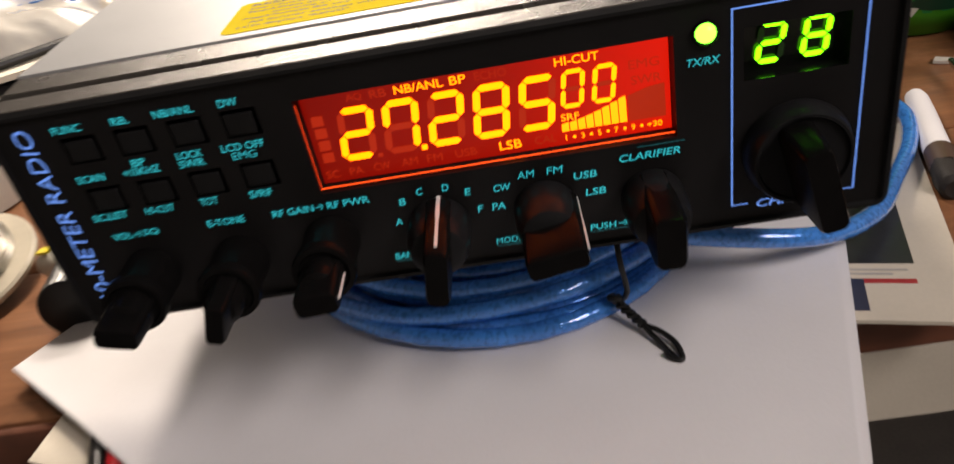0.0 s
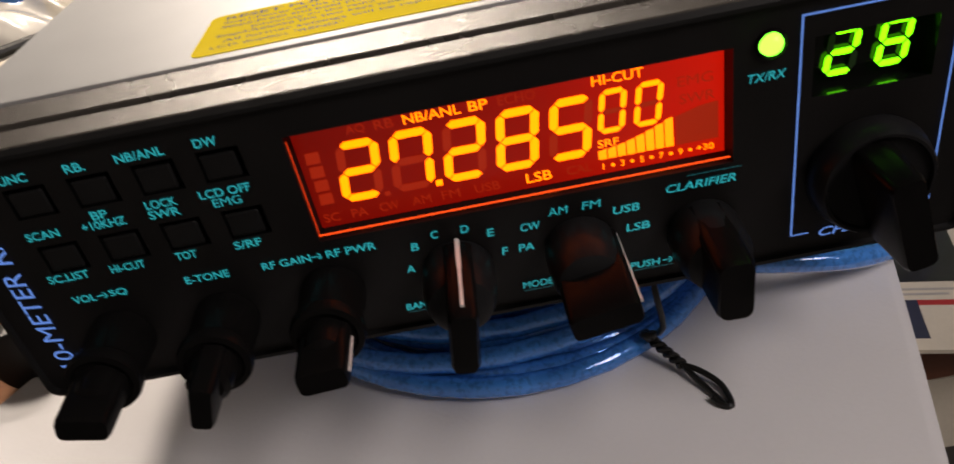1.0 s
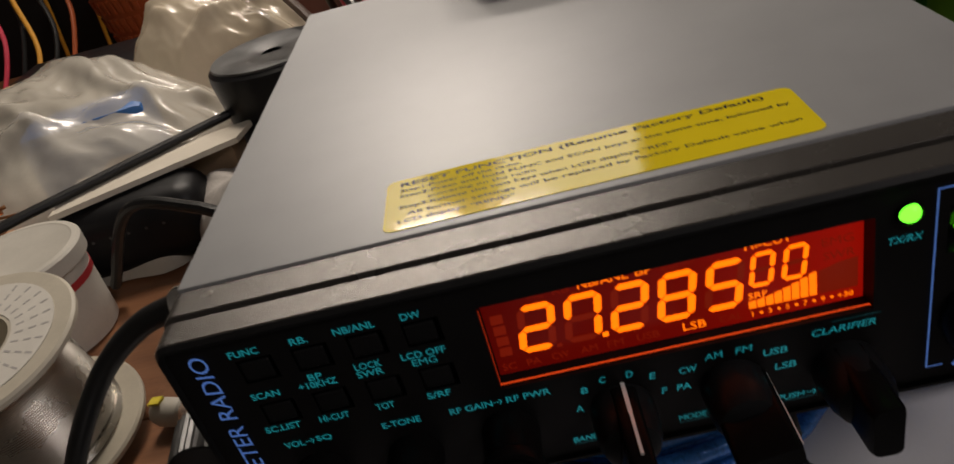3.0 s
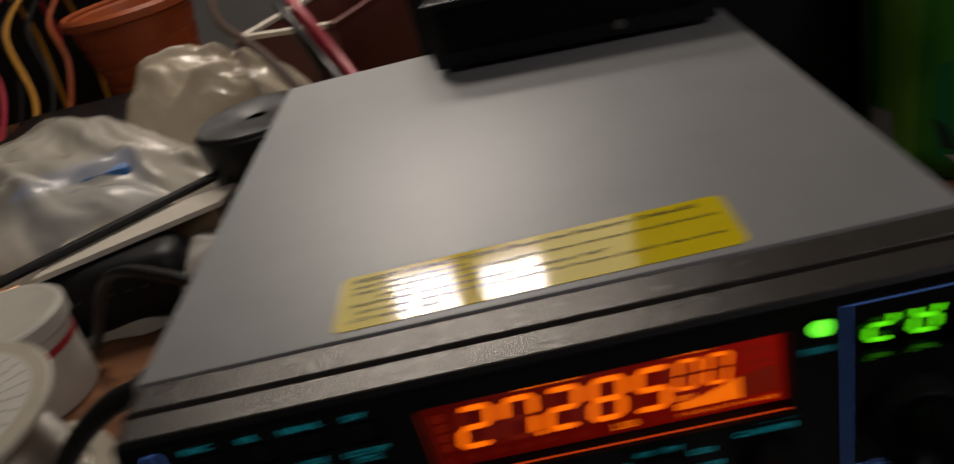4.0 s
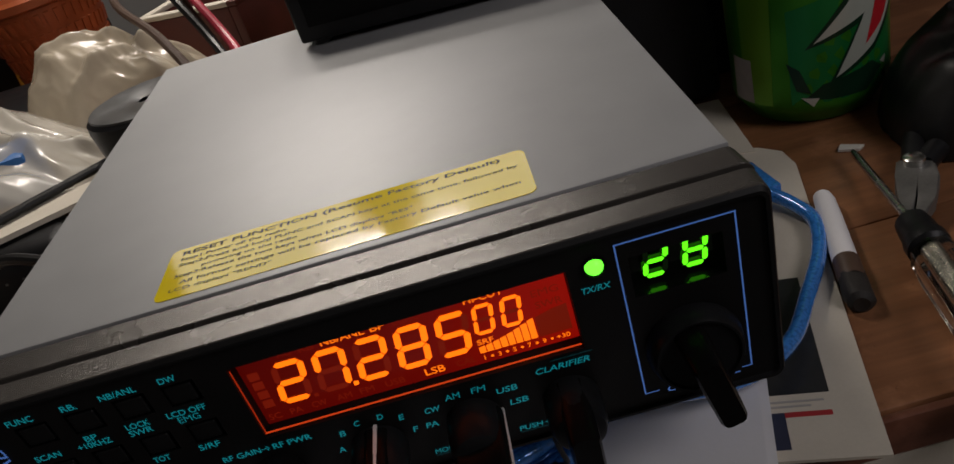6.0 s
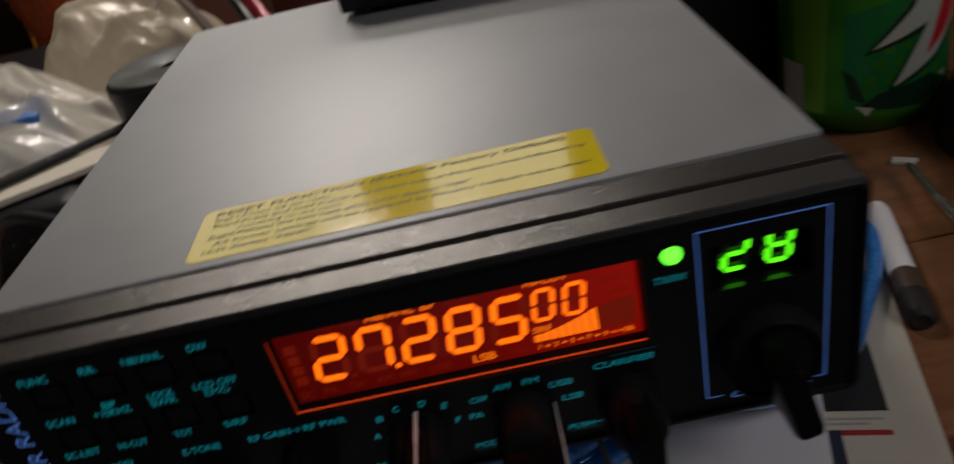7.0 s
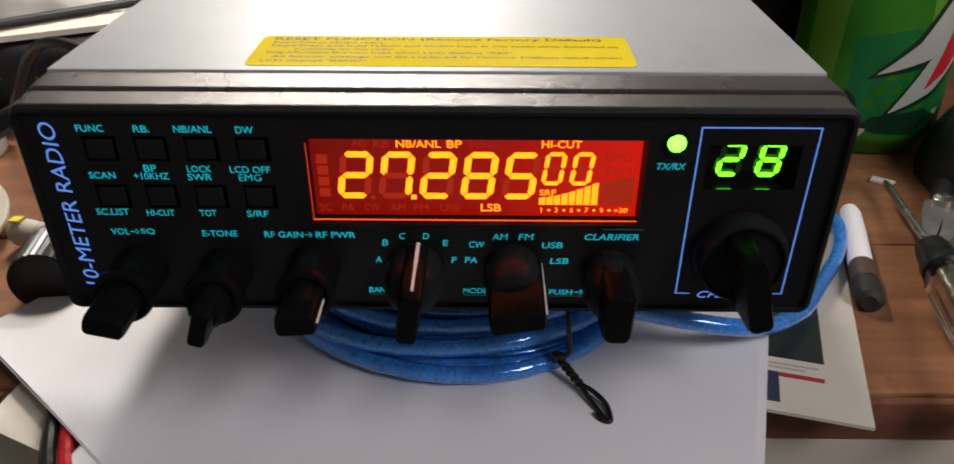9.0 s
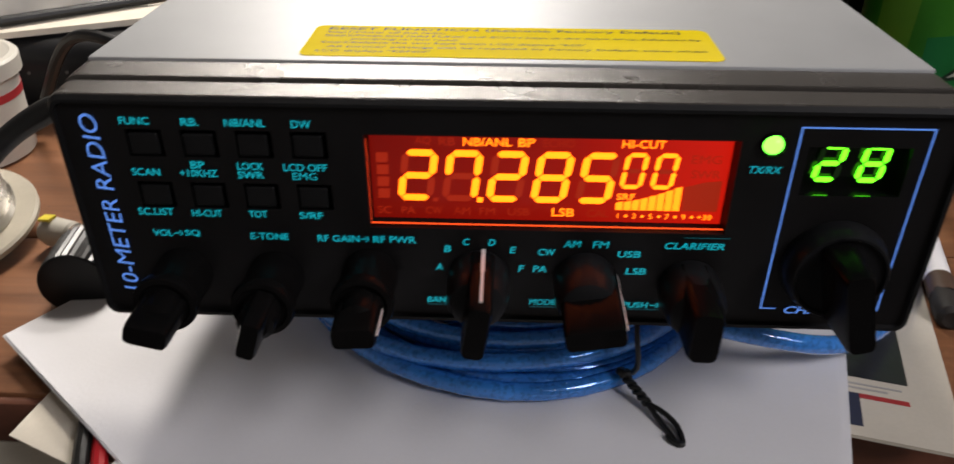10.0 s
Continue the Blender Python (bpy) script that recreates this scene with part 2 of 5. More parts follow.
M_CLOTH = material("pale_grey_cloth", (0.45, 0.42, 0.39), 0.85, scale=50, vary=0.2, bump=0.6, fine=900)


def cable_material():
    """Translucent blue jacket over a braided screen whose strands glint through it."""
    m = material("translucent_blue_jacket", (0.045, 0.27, 0.80), 0.13, 0.0, scale=150, vary=0.08, bump=0.45, fine=520, coat=1.0,
                 second=(0.030, 0.18, 0.58), rough_vary=0.08)
    nt = m.node_tree
    b = nt.nodes["Principled BSDF"]
    tc = nt.nodes.new("ShaderNodeTexCoord")
    no = nt.nodes.new("ShaderNodeTexNoise")
    no.inputs["Scale"].default_value, no.inputs["Detail"].default_value = 700, 3
    nt.links.new(tc.outputs["Object"], no.inputs["Vector"])
    mr = nt.nodes.new("ShaderNodeMapRange")
    mr.inputs["From Min"].default_value, mr.inputs["From Max"].default_value = 0.48, 0.62
    mr.inputs["To Min"].default_value, mr.inputs["To Max"].default_value = 0.10, 0.40
    nt.links.new(no.outputs["Fac"], mr.inputs["Value"])
    nt.links.new(mr.outputs["Result"], b.inputs["Metallic"])
    return m


M_CABLE = cable_material()


def film_material(name, tint, clear):
    """Thin clear plastic film: part of the light goes straight through."""
    m = material(name, tint, 0.22, scale=40, vary=0.1, bump=0.35, fine=170, coat=0.9)
    nt = m.node_tree
    b = nt.nodes["Principled BSDF"]
    out = nt.nodes["Material Output"]
    tr = nt.nodes.new("ShaderNodeBsdfTransparent")
    mix = nt.nodes.new("ShaderNodeMixShader")
    mix.inputs[0].default_value = clear
    nt.links.new(b.outputs[0], mix.inputs[1])
    nt.links.new(tr.outputs[0], mix.inputs[2])
    nt.links.new(mix.outputs[0], out.inputs["Surface"])
    return m


M_FILM = film_material("clear_bag_film", (0.92, 0.86, 0.74), 0.47)
M_FILM_BROWN = film_material("smoky_bag_film", (0.70, 0.61, 0.47), 0.26)


# ---- building helpers ----
def finish(bm, smooth=True):
    me = bpy.data.meshes.new("mesh")
    bmesh.ops.recalc_face_normals(bm, faces=bm.faces)
    for f in bm.faces:
        f.smooth = smooth
    if smooth:
        for e in bm.edges:
            if len(e.link_faces) == 2 and e.calc_face_angle(0) > 0.6:
                e.smooth = False
    bm.to_mesh(me)
    bm.free()
    return me


def part(name, bm, mat, parent, label="", smooth=True):
    """Links a bmesh, given in world places, as one mesh under a thing or a part."""
    me = finish(bm, smooth) if isinstance(bm, bmesh.types.BMesh) else bm
    me.materials.clear()
    me.materials.append(mat)
    ob = new(name, me)
    ob.parent = parent
    if parent.parent is None:
        ob.matrix_parent_inverse = parent.matrix_basis.inverted()
    if label:
        tagged(ob, label)
    return ob


def thing(name, at, label, category, group="", kind=""):
    ob = new(name)
    ob.empty_display_size = 0.01
    ob.matrix_basis = Matrix.Translation(at)
    return tagged(ob, label, category, group, kind)


def solo(name, bm, mat, at, label, category, group="", kind="", smooth=True):
    """A thing of one mesh; its origin is put at the place given."""
    bmesh.ops.translate(bm, vec=-Vector(at), verts=bm.verts)
    me = finish(bm, smooth)
    me.materials.append(mat)
    ob = new(name, me)
    ob.matrix_basis = Matrix.Translation(at)
    return tagged(ob, label, category, group, kind)


def box(x0, x1, y0, y1, z0, z1, bevel=0.0, seg=2, bm=None):
    fresh = bmesh.new()
    bmesh.ops.create_cube(fresh, size=1)
    for v in fresh.verts:
        v.co = ((x0 + x1) / 2 + v.co.x * (x1 - x0), (y0 + y1) / 2 + v.co.y * (y1 - y0), (z0 + z1) / 2 + v.co.z * (z1 - z0))
    if bevel:
        bmesh.ops.bevel(fresh, geom=list(fresh.edges), offset=bevel, segments=seg, profile=0.5, affect="EDGES")
    if bm is None:
        return fresh
    me = bpy.data.meshes.new("tmp")
    fresh.to_mesh(me)
    fresh.free()
    bm.from_mesh(me)
    bpy.data.meshes.remove(me)
    return bm


def lathe(profile, m=None, seg=40, closed=True, bm=None):
    """Turns (radius, height) pairs round local z, then moves by m."""
    bm = bm or bmesh.new()
    m = m or Matrix.Identity(4)
    rings = []
    for r, h in profile:
        if r < 1e-6:
            rings.append([bm.verts.new(m @ Vector((0, 0, h)))])
        else:
            rings.append([bm.verts.new(m @ Vector((r * math.cos(2 * math.pi * i / seg), r * math.sin(2 * math.pi * i / seg), h))) for i in range(seg)])
    for a, b in zip(rings, rings[1:]):
        for i in range(seg):
            j = (i + 1) % seg
            if len(a) == 1 and len(b) == 1:
                continue
            if len(a) == 1:
                bm.faces.new((a[0], b[j], b[i]))
            elif len(b) == 1:
                bm.faces.new((a[i], a[j], b[0]))
            else:
                bm.faces.new((a[i], a[j], b[j], b[i]))
    if closed:
        for ring in (rings[0], rings[-1]):
            if len(ring) > 1:
                bm.faces.new(ring)
    return bm


def smooth_path(points, n=12):
    """Catmull-Rom through the points."""
    p = [Vector(q) for q in points]
    p = [2 * p[0] - p[1], *p, 2 * p[-1] - p[-2]]
    out = []
    for a, b, c, d in zip(p, p[1:], p[2:], p[3:]):
        for i in range(n):
            t = i / n
            out.append(0.5 * (2 * b + (c - a) * t + (2 * a - 5 * b + 4 * c - d) * t * t + (3 * b - a - 3 * c + d) * t ** 3))
    return out + [p[-2]]


def tube(points, r, seg=10, n=12, bm=None, closed=False, raw=False):
    """A round cable along the points; r is a radius or a function of the way along, 0 to 1."""
    bm = bm or bmesh.new()
    path = [Vector(q) for q in points] if raw else smooth_path(points, n)
    rings, up = [], None
    for i, q in enumerate(path):
        a, b = path[i - 1] if (i or closed) else q, path[(i + 1) % len(path)] if (i + 1 < len(path) or closed) else q
        t = (b - a).normalized()
        if up is None:
            up = t.orthogonal().normalized()
        up = (up - t * up.dot(t)).normalized()
        side = t.cross(up)
        rad = r(i / (len(path) - 1)) if callable(r) else r
        rings.append([bm.verts.new(q + rad * (math.cos(2 * math.pi * k / seg) * up + math.sin(2 * math.pi * k / seg) * side)) for k in range(seg)])
    pairs = list(zip(rings, rings[1:]))
    for a, b in pairs:
        for k in range(seg):
            bm.faces.new((a[k], a[(k + 1) % seg], b[(k + 1) % seg], b[k]))
    if closed:
        a, b = rings[-1], rings[0]
        shift = min(range(seg), key=lambda s: (a[0].co - b[s].co).length)
        for k in range(seg):
            bm.faces.new((a[k], a[(k + 1) % seg], b[(k + 1 + shift) % seg], b[(k + shift) % seg]))
    else:
        bm.faces.new(rings[0])
        bm.faces.new(rings[-1])
    return bm


def plate(corners, z, thick, bm=None):
    """A flat slab with the outline given, its top at z + thick."""
    bm = bm or bmesh.new()
    lo = [bm.verts.new((x, y, z)) for x, y in corners]
    hi = [bm.verts.new((x, y, z + thick)) for x, y in corners]
    bm.faces.new(lo)
    bm.faces.new(hi)
    for i in range(len(corners)):
        j = (i + 1) % len(corners)
        bm.faces.new((lo[i], lo[j], hi[j], hi[i]))
    return bm


def rounded(x0, x1, y0, y1, r, n=5):
    pts = []
    for cx, cy, a in ((x1 - r, y1 - r, 0), (x0 + r, y1 - r, 90), (x0 + r, y0 + r, 180), (x1 - r, y0 + r, 270)):
        for i in range(n + 1):
            t = radians(a + 90 * i / n)
            pts.append((cx + r * math.cos(t), cy + r * math.sin(t)))
    return pts


def text_mesh(text, width, height, slant=0.0, bold=0.0):
    """The outline of a line of text as a flat mesh round its middle, in x and y, fitted to width and height."""
    cu = bpy.data.curves.new("text", "FONT")
    if "M" in text:
        bold = 0.0
    cu.body, cu.size, cu.shear, cu.offset = text, 1.0, slant, bold
    cu.align_x = "LEFT"
    cu.resolution_u = 3
    ob = bpy.data.objects.new("text", cu)
    scene.collection.objects.link(ob)
    me = bpy.data.meshes.new_from_object(ob.evaluated_get(bpy.context.evaluated_depsgraph_get()))
    bpy.data.objects.remove(ob)
    xs, ys = [v.co.x for v in me.vertices], [v.co.y for v in me.vertices]
    x0, x1 = min(xs), max(xs)
    y0, y1 = min(ys), max(ys)
    s = height / (y1 - y0)
    sx = width / (x1 - x0) if width else s
    for v in me.vertices:
        v.co = ((v.co.x - (x0 + x1) / 2) * sx, (v.co.y - (y0 + y1) / 2) * s, 0)
    return me


def from_mesh(me, m):
    bm = bmesh.new()
    bm.from_mesh(me)
    bmesh.ops.transform(bm, matrix=m, verts=bm.verts)
    return bm


# ---- room and table ----
def slab(name, x0, x1, y0, y1, z0, z1, mat, label, category):
    return solo(name, box(x0, x1, y0, y1, z0, z1), mat, ((x0 + x1) / 2, (y0 + y1) / 2, z0), label, category, kind="structure", smooth=False)


slab("floor", -1.7, 1.7, -1.7, 1.3, -0.80, -0.75, M_FLOOR, "grey worn concrete floor under the table", "floor")
slab("ceiling", -1.7, 1.7, -1.7, 1.3, 1.75, 1.80, M_WALL, "plain off-white ceiling of the room", "ceiling")
slab("wall_north", -1.7, 1.7, 1.2, 1.3, -0.75, 1.75, M_WALL, "plain off-white wall behind the table", "wall")
slab("wall_south", -1.7, 1.7, -1.7, -1.6, -0.75, 1.75, M_WALL, "plain off-white wall facing the table", "wall")
slab("wall_west", -1.7, -1.6, -1.6, 1.2, -0.75, 1.75, M_WALL, "plain off-white side wall", "wall")
slab("wall_east", 1.6, 1.7, -1.6, 1.2, -0.75, 1.75, M_WALL, "plain off-white side wall", "wall")

TABLE_EDGE = 0.0155
table = thing("table", (0, 0.4, -0.75), "brown wooden work table with a worn top, covered in clutter", "table")
rows = (TABLE_EDGE, 0.105, 0.235, 0.37, 0.52, 0.68, 0.84)
for i, (a, b) in enumerate(zip(rows, rows[1:])):
    bm = box(-0.85, 0.85, a + 0.0004, b - 0.0004, -0.020, 0.0 - 0.0003 * (i % 2), 0.0012)
    part("plank", bm, M_WOOD, table)
part("edge_strip", box(-0.85, 0.85, TABLE_EDGE - 0.0035, TABLE_EDGE, -0.0160, -0.0008, 0.0012), M_WOOD_EDGE, table, "red-brown front edge strip")
part("apron", box(-0.84, 0.84, TABLE_EDGE - 0.0032, TABLE_EDGE - 0.0002, -0.0430, -0.0161), M_BOARD, table, "cream painted board under the top")
for x in (-0.8, 0.8):
    for y in (0.07, 0.79):
        part("leg", box(x - 0.03, x + 0.03, y - 0.03, y + 0.03, -0.75, -0.0215, 0.003), M_WOOD_EDGE, table)


# ---- papers on the table ----
def sheet(name, corners, z, label, mat=M_PAPER, lift=0.0, droop=True, n=26, thick=0.0004, category="sheet of paper"):
    """A sheet with the corners given; it sags a little past the table's edge and its first corner may lift."""
    bm = bmesh.new()
    c = [Vector((*q, 0)) for q in corners]
    grid = {}
    for side in (0, 1):
        for i in range(n + 1):
            for j in range(n + 1):
                u, v = i / n, j / n
                p = c[0] * (1 - u) * (1 - v) + c[1] * u * (1 - v) + c[2] * u * v + c[3] * (1 - u) * v
                h = z + 0.0006 * noise.noise((p.x * 22, p.y * 22, z * 900))
                h += lift * max(0, 1 - u * 2.2) ** 2 * max(0, 1 - v * 2.2) ** 2
                if droop and p.y < TABLE_EDGE:
                    h -= 0.9 * (TABLE_EDGE - p.y) ** 2
                grid[side, i, j] = bm.verts.new((p.x, p.y, h + thick * side))
    for side in (0, 1):
        for i in range(n):
            for j in range(n):
                bm.faces.new([grid[side, *q] for q in ((i, j), (i + 1, j), (i + 1, j + 1), (i, j + 1))])
    for i in range(n):
        for a, b in (((i, 0), (i + 1, 0)), ((i, n), (i + 1, n)), ((0, i), (0, i + 1)), ((n, i), (n, i + 1))):
            bm.faces.new((grid[0, *a], grid[0, *b], grid[1, *b], grid[1, *a]))
    mid = sum(c, Vector()) / 4
    return solo(name, bm, mat, (mid.x, mid.y, z), label, category)


# the stack: its right edge runs from under the radio towards the viewer
e = Vector((0.016, 0.052)).normalized()
side = Vector((-e.y, e.x))
p0 = Vector((0.1075, 0.040)) + e * 0.03
stack_corners = [tuple(p0), tuple(p0 + side * 0.178), tuple(p0 + side * 0.178 - e * 0.16), tuple(p0 - e * 0.16)]
sheet("paper_stack", stack_corners, 0.0006, "thick stack of white office paper lying under the radio", M_PAPER, thick=0.0042, category="paper stack")
for k in range(7):
    off = 0.0006 * random.uniform(-1, 1)
    sheet("paper", [(x + off * 1.5, y - off) for x, y in stack_corners], 0.0049 + 0.0001 * k, "white sheet on top of the paper stack", thick=0.00008)
q0 = Vector((-0.1500, 0.0335))
u = Vector((0.062, -0.054)).normalized()
w = Vector((0.40, 0.73)).normalized()
sheet("paper", [tuple(q0), tuple(q0 + u * 0.11), tuple(q0 + u * 0.11 + w * 0.13), tuple(q0 + w * 0.13)], 0.0056,
      "white sheet of paper laid askew under the radio", lift=0.001)
sheet("paper", [tuple(q0 + u * 0.0006 + w * 0.0006), tuple(q0 + u * 0.20), tuple(p0 - e * 0.158 + side * 0.002), tuple(p0 - e * 0.012 + side * 0.002)], 0.0062,
      "white sheet of paper covering the stack", lift=0.001)
q1 = Vector((-0.1311, -0.0016))
u1, w1 = Vector((0.910, -0.415)), Vector((0.17, 0.985))
sheet("paper", [tuple(q1), tuple(q1 + u1 * 0.15), tuple(q1 + u1 * 0.15 + w1 * 0.1), tuple(q1 + w1 * 0.1)], 0.0003,
      "cream-white sheet poking out under the white one", M_CREAM)

# printed leaflet to the right
br = Vector((0.1275, -0.001))
ur = Vector((0.0487, 0.181)).normalized()
ul = Vector((-ur.y, ur.x))


def leaf(a, b):
    """a metres along its right edge from the near corner, b metres in from that edge."""
    q = br + ur * a + ul * b
    return (q.x, q.y)


leaflet = thing("leaflet", (0.10, 0.09, 0.0003), "cream printed leaflet with a dark photo and a red bar", "leaflet")
part("page", plate([leaf(0, 0), leaf(0.165, 0), leaf(0.178, 0.004), leaf(0.185, 0.014), leaf(0.185, 0.11), leaf(0, 0.11)], 0.0003, 0.0012), M_CREAM, leaflet, smooth=False)
part("photo", plate([leaf(0.026, 0.012), leaf(0.084, 0.012), leaf(0.084, 0.075), leaf(0.026, 0.075)], 0.00152, 0.0001), M_PHOTO, leaflet, "dark printed photo", smooth=False)
part("red_bar", plate([leaf(0.0165, 0.0125), leaf(0.0185, 0.0125), leaf(0.0185, 0.026), leaf(0.0165, 0.026)], 0.00152, 0.0001), M_RED_PRINT, leaflet, "red printed bar", smooth=False)
part("navy_block", plate([leaf(0.004, 0.026), leaf(0.0185, 0.026), leaf(0.0185, 0.045), leaf(0.004, 0.045)], 0.00152, 0.0001), M_NAVY, leaflet, "navy printed block", smooth=False)
for a, b, d in ((0.0225, 0.014, 0.020), (0.0205, 0.018, 0.012)):
    part("print_bar", plate([leaf(a, b), leaf(a + 0.0008, b), leaf(a + 0.0008, b + d), leaf(a, b + d)], 0.00152, 0.0001), M_GREY_PRINT, leaflet, smooth=False)
for a, d in ((0.098, 0.007), (0.120, 0.012), (0.142, 0.006)):
    part("blue_block", plate([leaf(a, 0.02), leaf(a + d, 0.022), leaf(a + d, 0.06), leaf(a, 0.06)], 0.00152, 0.0001), M_TEAL_PRINT, leaflet, "pale blue printed block", smooth=False)


# ---- the radio ----
radio = thing("two_way_radio", (0.003, 0.12, 0.041), "grey and black two-way radio, switched on, resting on cable", "radio")


def lean(bm, limit=0.004):
    """The front overhangs a little towards the top."""
    for v in bm.verts:
        if v.co.y < limit:
            v.co.y -= 0.05 * (v.co.z - 0.064)
    return bm


def front_part(name, bm, mat, label="", parent=None, smooth=True):
    return part(name, lean(bm, 1.0), mat, parent or radio, label, smooth)


def ring_loft(sections, seg=5):
    """Rounded rectangles (y, x0, x1, z0, z1, r) joined one after another."""
    bm = bmesh.new()
    rings = [[bm.verts.new((x, y, z)) for x, z in rounded(x0, x1, z0, z1, r, seg)] for y, x0, x1, z0, z1, r in sections]
    n = len(rings[0])
    for a, b in zip(rings, rings[1:]):
        for i in range(n):
            bm.faces.new((a[i], a[(i + 1) % n], b[(i + 1) % n], b[i]))
    return bm, rings


# steel shell
bm = box(-0.0942, 0.0988, 0.0165, 0.2377, 0.0425, 0.1015, 0.0007, 2)
part("cover", bm, M_COVER, radio, "grey painted steel cover")
# front frame with its groove
FRAME = [
    (0.0003, -0.0940, 0.0990, 0.0424, 0.0972, 0.0020), (-0.0010, -0.0943, 0.0993, 0.0420, 0.0975, 0.0022),
    (-0.0010, -0.0951, 0.1003, 0.0411, 0.0983, 0.0028), (0.0001, -0.0957, 0.1010, 0.0404, 0.0992, 0.0032),
    (0.0005, -0.0958, 0.1011, 0.0404, 0.0994, 0.0032), (0.0060, -0.0959, 0.1012, 0.0404, 0.0996, 0.0032),
    (0.0063, -0.0959, 0.1012, 0.0404, 0.0995, 0.0032), (0.0065, -0.0951, 0.1003, 0.0410, 0.0986, 0.0030),
    (0.0072, -0.0951, 0.1003, 0.0410, 0.0986, 0.0030), (0.0074, -0.0960, 0.1012, 0.0404, 0.1001, 0.0032),
    (0.0077, -0.0960, 0.1012, 0.0404, 0.1003, 0.0032), (0.0156, -0.0953, 0.0998, 0.0414, 0.1009, 0.0026),
    (0.0160, -0.0950, 0.0996, 0.0415, 0.1007, 0.0024), (0.0164, -0.0944, 0.0990, 0.0420, 0.1003, 0.0022),
]
bm, rings = ring_loft(FRAME[3:])
part("front_frame", lean(bm), M_BAND, radio, "textured dark front frame", smooth=False)
bm, rings = ring_loft(FRAME[:4])
part("front_lip", lean(bm), M_KEY, radio, "black rounded lip of the front frame")

LCD = (-0.0281, 0.0530, 0.0673, 0.0909)
CHAN = (0.0674, 0.0893, 0.0780, 0.0899)
KEY_PLACES = [(-0.0763 + 0.01205 * c, z) for z in (0.0880, 0.0750) for c in range(4)]
HOLES = [LCD, CHAN] + [(x - 0.0040, x + 0.0040, z - 0.0033, z + 0.0033) for x, z in KEY_PLACES]


def panel_mesh():
    xs = sorted({-0.0942, 0.0992} | {h[0] for h in HOLES} | {h[1] for h in HOLES})
    zs = sorted({0.0422, 0.0974} | {h[2] for h in HOLES} | {h[3] for h in HOLES})
    bm = bmesh.new()
    grid = {}

    def corner(x, z):
        if (x, z) not in grid:
            grid[x, z] = bm.verts.new((x, 0, z))
        return grid[x, z]

    for xa, xb in zip(xs, xs[1:]):
        for za, zb in zip(zs, zs[1:]):
            mx, mz = (xa + xb) / 2, (za + zb) / 2
            if not any(h[0] < mx < h[1] and h[2] < mz < h[3] for h in HOLES):
                bm.faces.new([corner(*q) for q in ((xa, za), (xb, za), (xb, zb), (xa, zb))])
    return bm


def recess(hole, depth, bm=None):
    """The four walls and the floor of a sunk opening."""
    bm = bm or bmesh.new()
    x0, x1, z0, z1 = hole
    a = [bm.verts.new((x, 0, z)) for x, z in ((x0, z0), (x1, z0), (x1, z1), (x0, z1))]
    b = [bm.verts.new((x, depth, z)) for x, z in ((x0, z0), (x1, z0), (x1, z1), (x0, z1))]
    for i in range(4):
        bm.faces.new((a[i], a[(i + 1) % 4], b[(i + 1) % 4], b[i]))
    bm.faces.new(b)
    return bm


front_part("front_panel", panel_mesh(), M_PANEL, "matt black front panel", smooth=False)
front_part("display_well", recess(LCD, 0.0056), M_PANEL, "black well round the display", smooth=False)
chan_well = front_part("channel_well", recess(CHAN, 0.0046), M_GLOSS_WELL, "glossy black well round the channel digits", smooth=False)
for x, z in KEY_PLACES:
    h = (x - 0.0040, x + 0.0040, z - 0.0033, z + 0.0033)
    well = front_part("key_well", recess(h, 0.0030), M_WELL_SHADE, smooth=False)
    front_part("key", box(x - 0.0039, x + 0.0027, 0.0005, 0.0029, z - 0.0032, z + 0.0021, 0.0003, 1), M_KEY, parent=well)

# display film and its characters
D = 0.0046
lcd = front_part("display_film", box(LCD[0] + 0.0002, LCD[1] - 0.0002, D, D + 0.0006, LCD[2] + 0.0002, LCD[3] - 0.0002), M_LCD, "red backlit display film", smooth=False)
TURN_UP = Matrix.Rotation(radians(90), 4, "X")


def lettering(name, text, x, z, width, height, mat, depth=-0.0003, slant=0.0, bold=0.0, parent=None, left=False, spin=0.0):
    me = text_mesh(text, width, height, slant, bold)
    w = max(v.co.x for v in me.vertices)
    m = Matrix.Translation((x + (w if left else 0), depth, z)) @ Matrix.Rotation(radians(-spin), 4, "Y") @ TURN_UP
    return front_part(name, from_mesh(me, m), mat, parent=parent, smooth=False)


SEGMENTS = {"0": "abcdef", "1": "bc", "2": "abged", "5": "afgcd", "7": "abcf", "8": "abcdefg"}


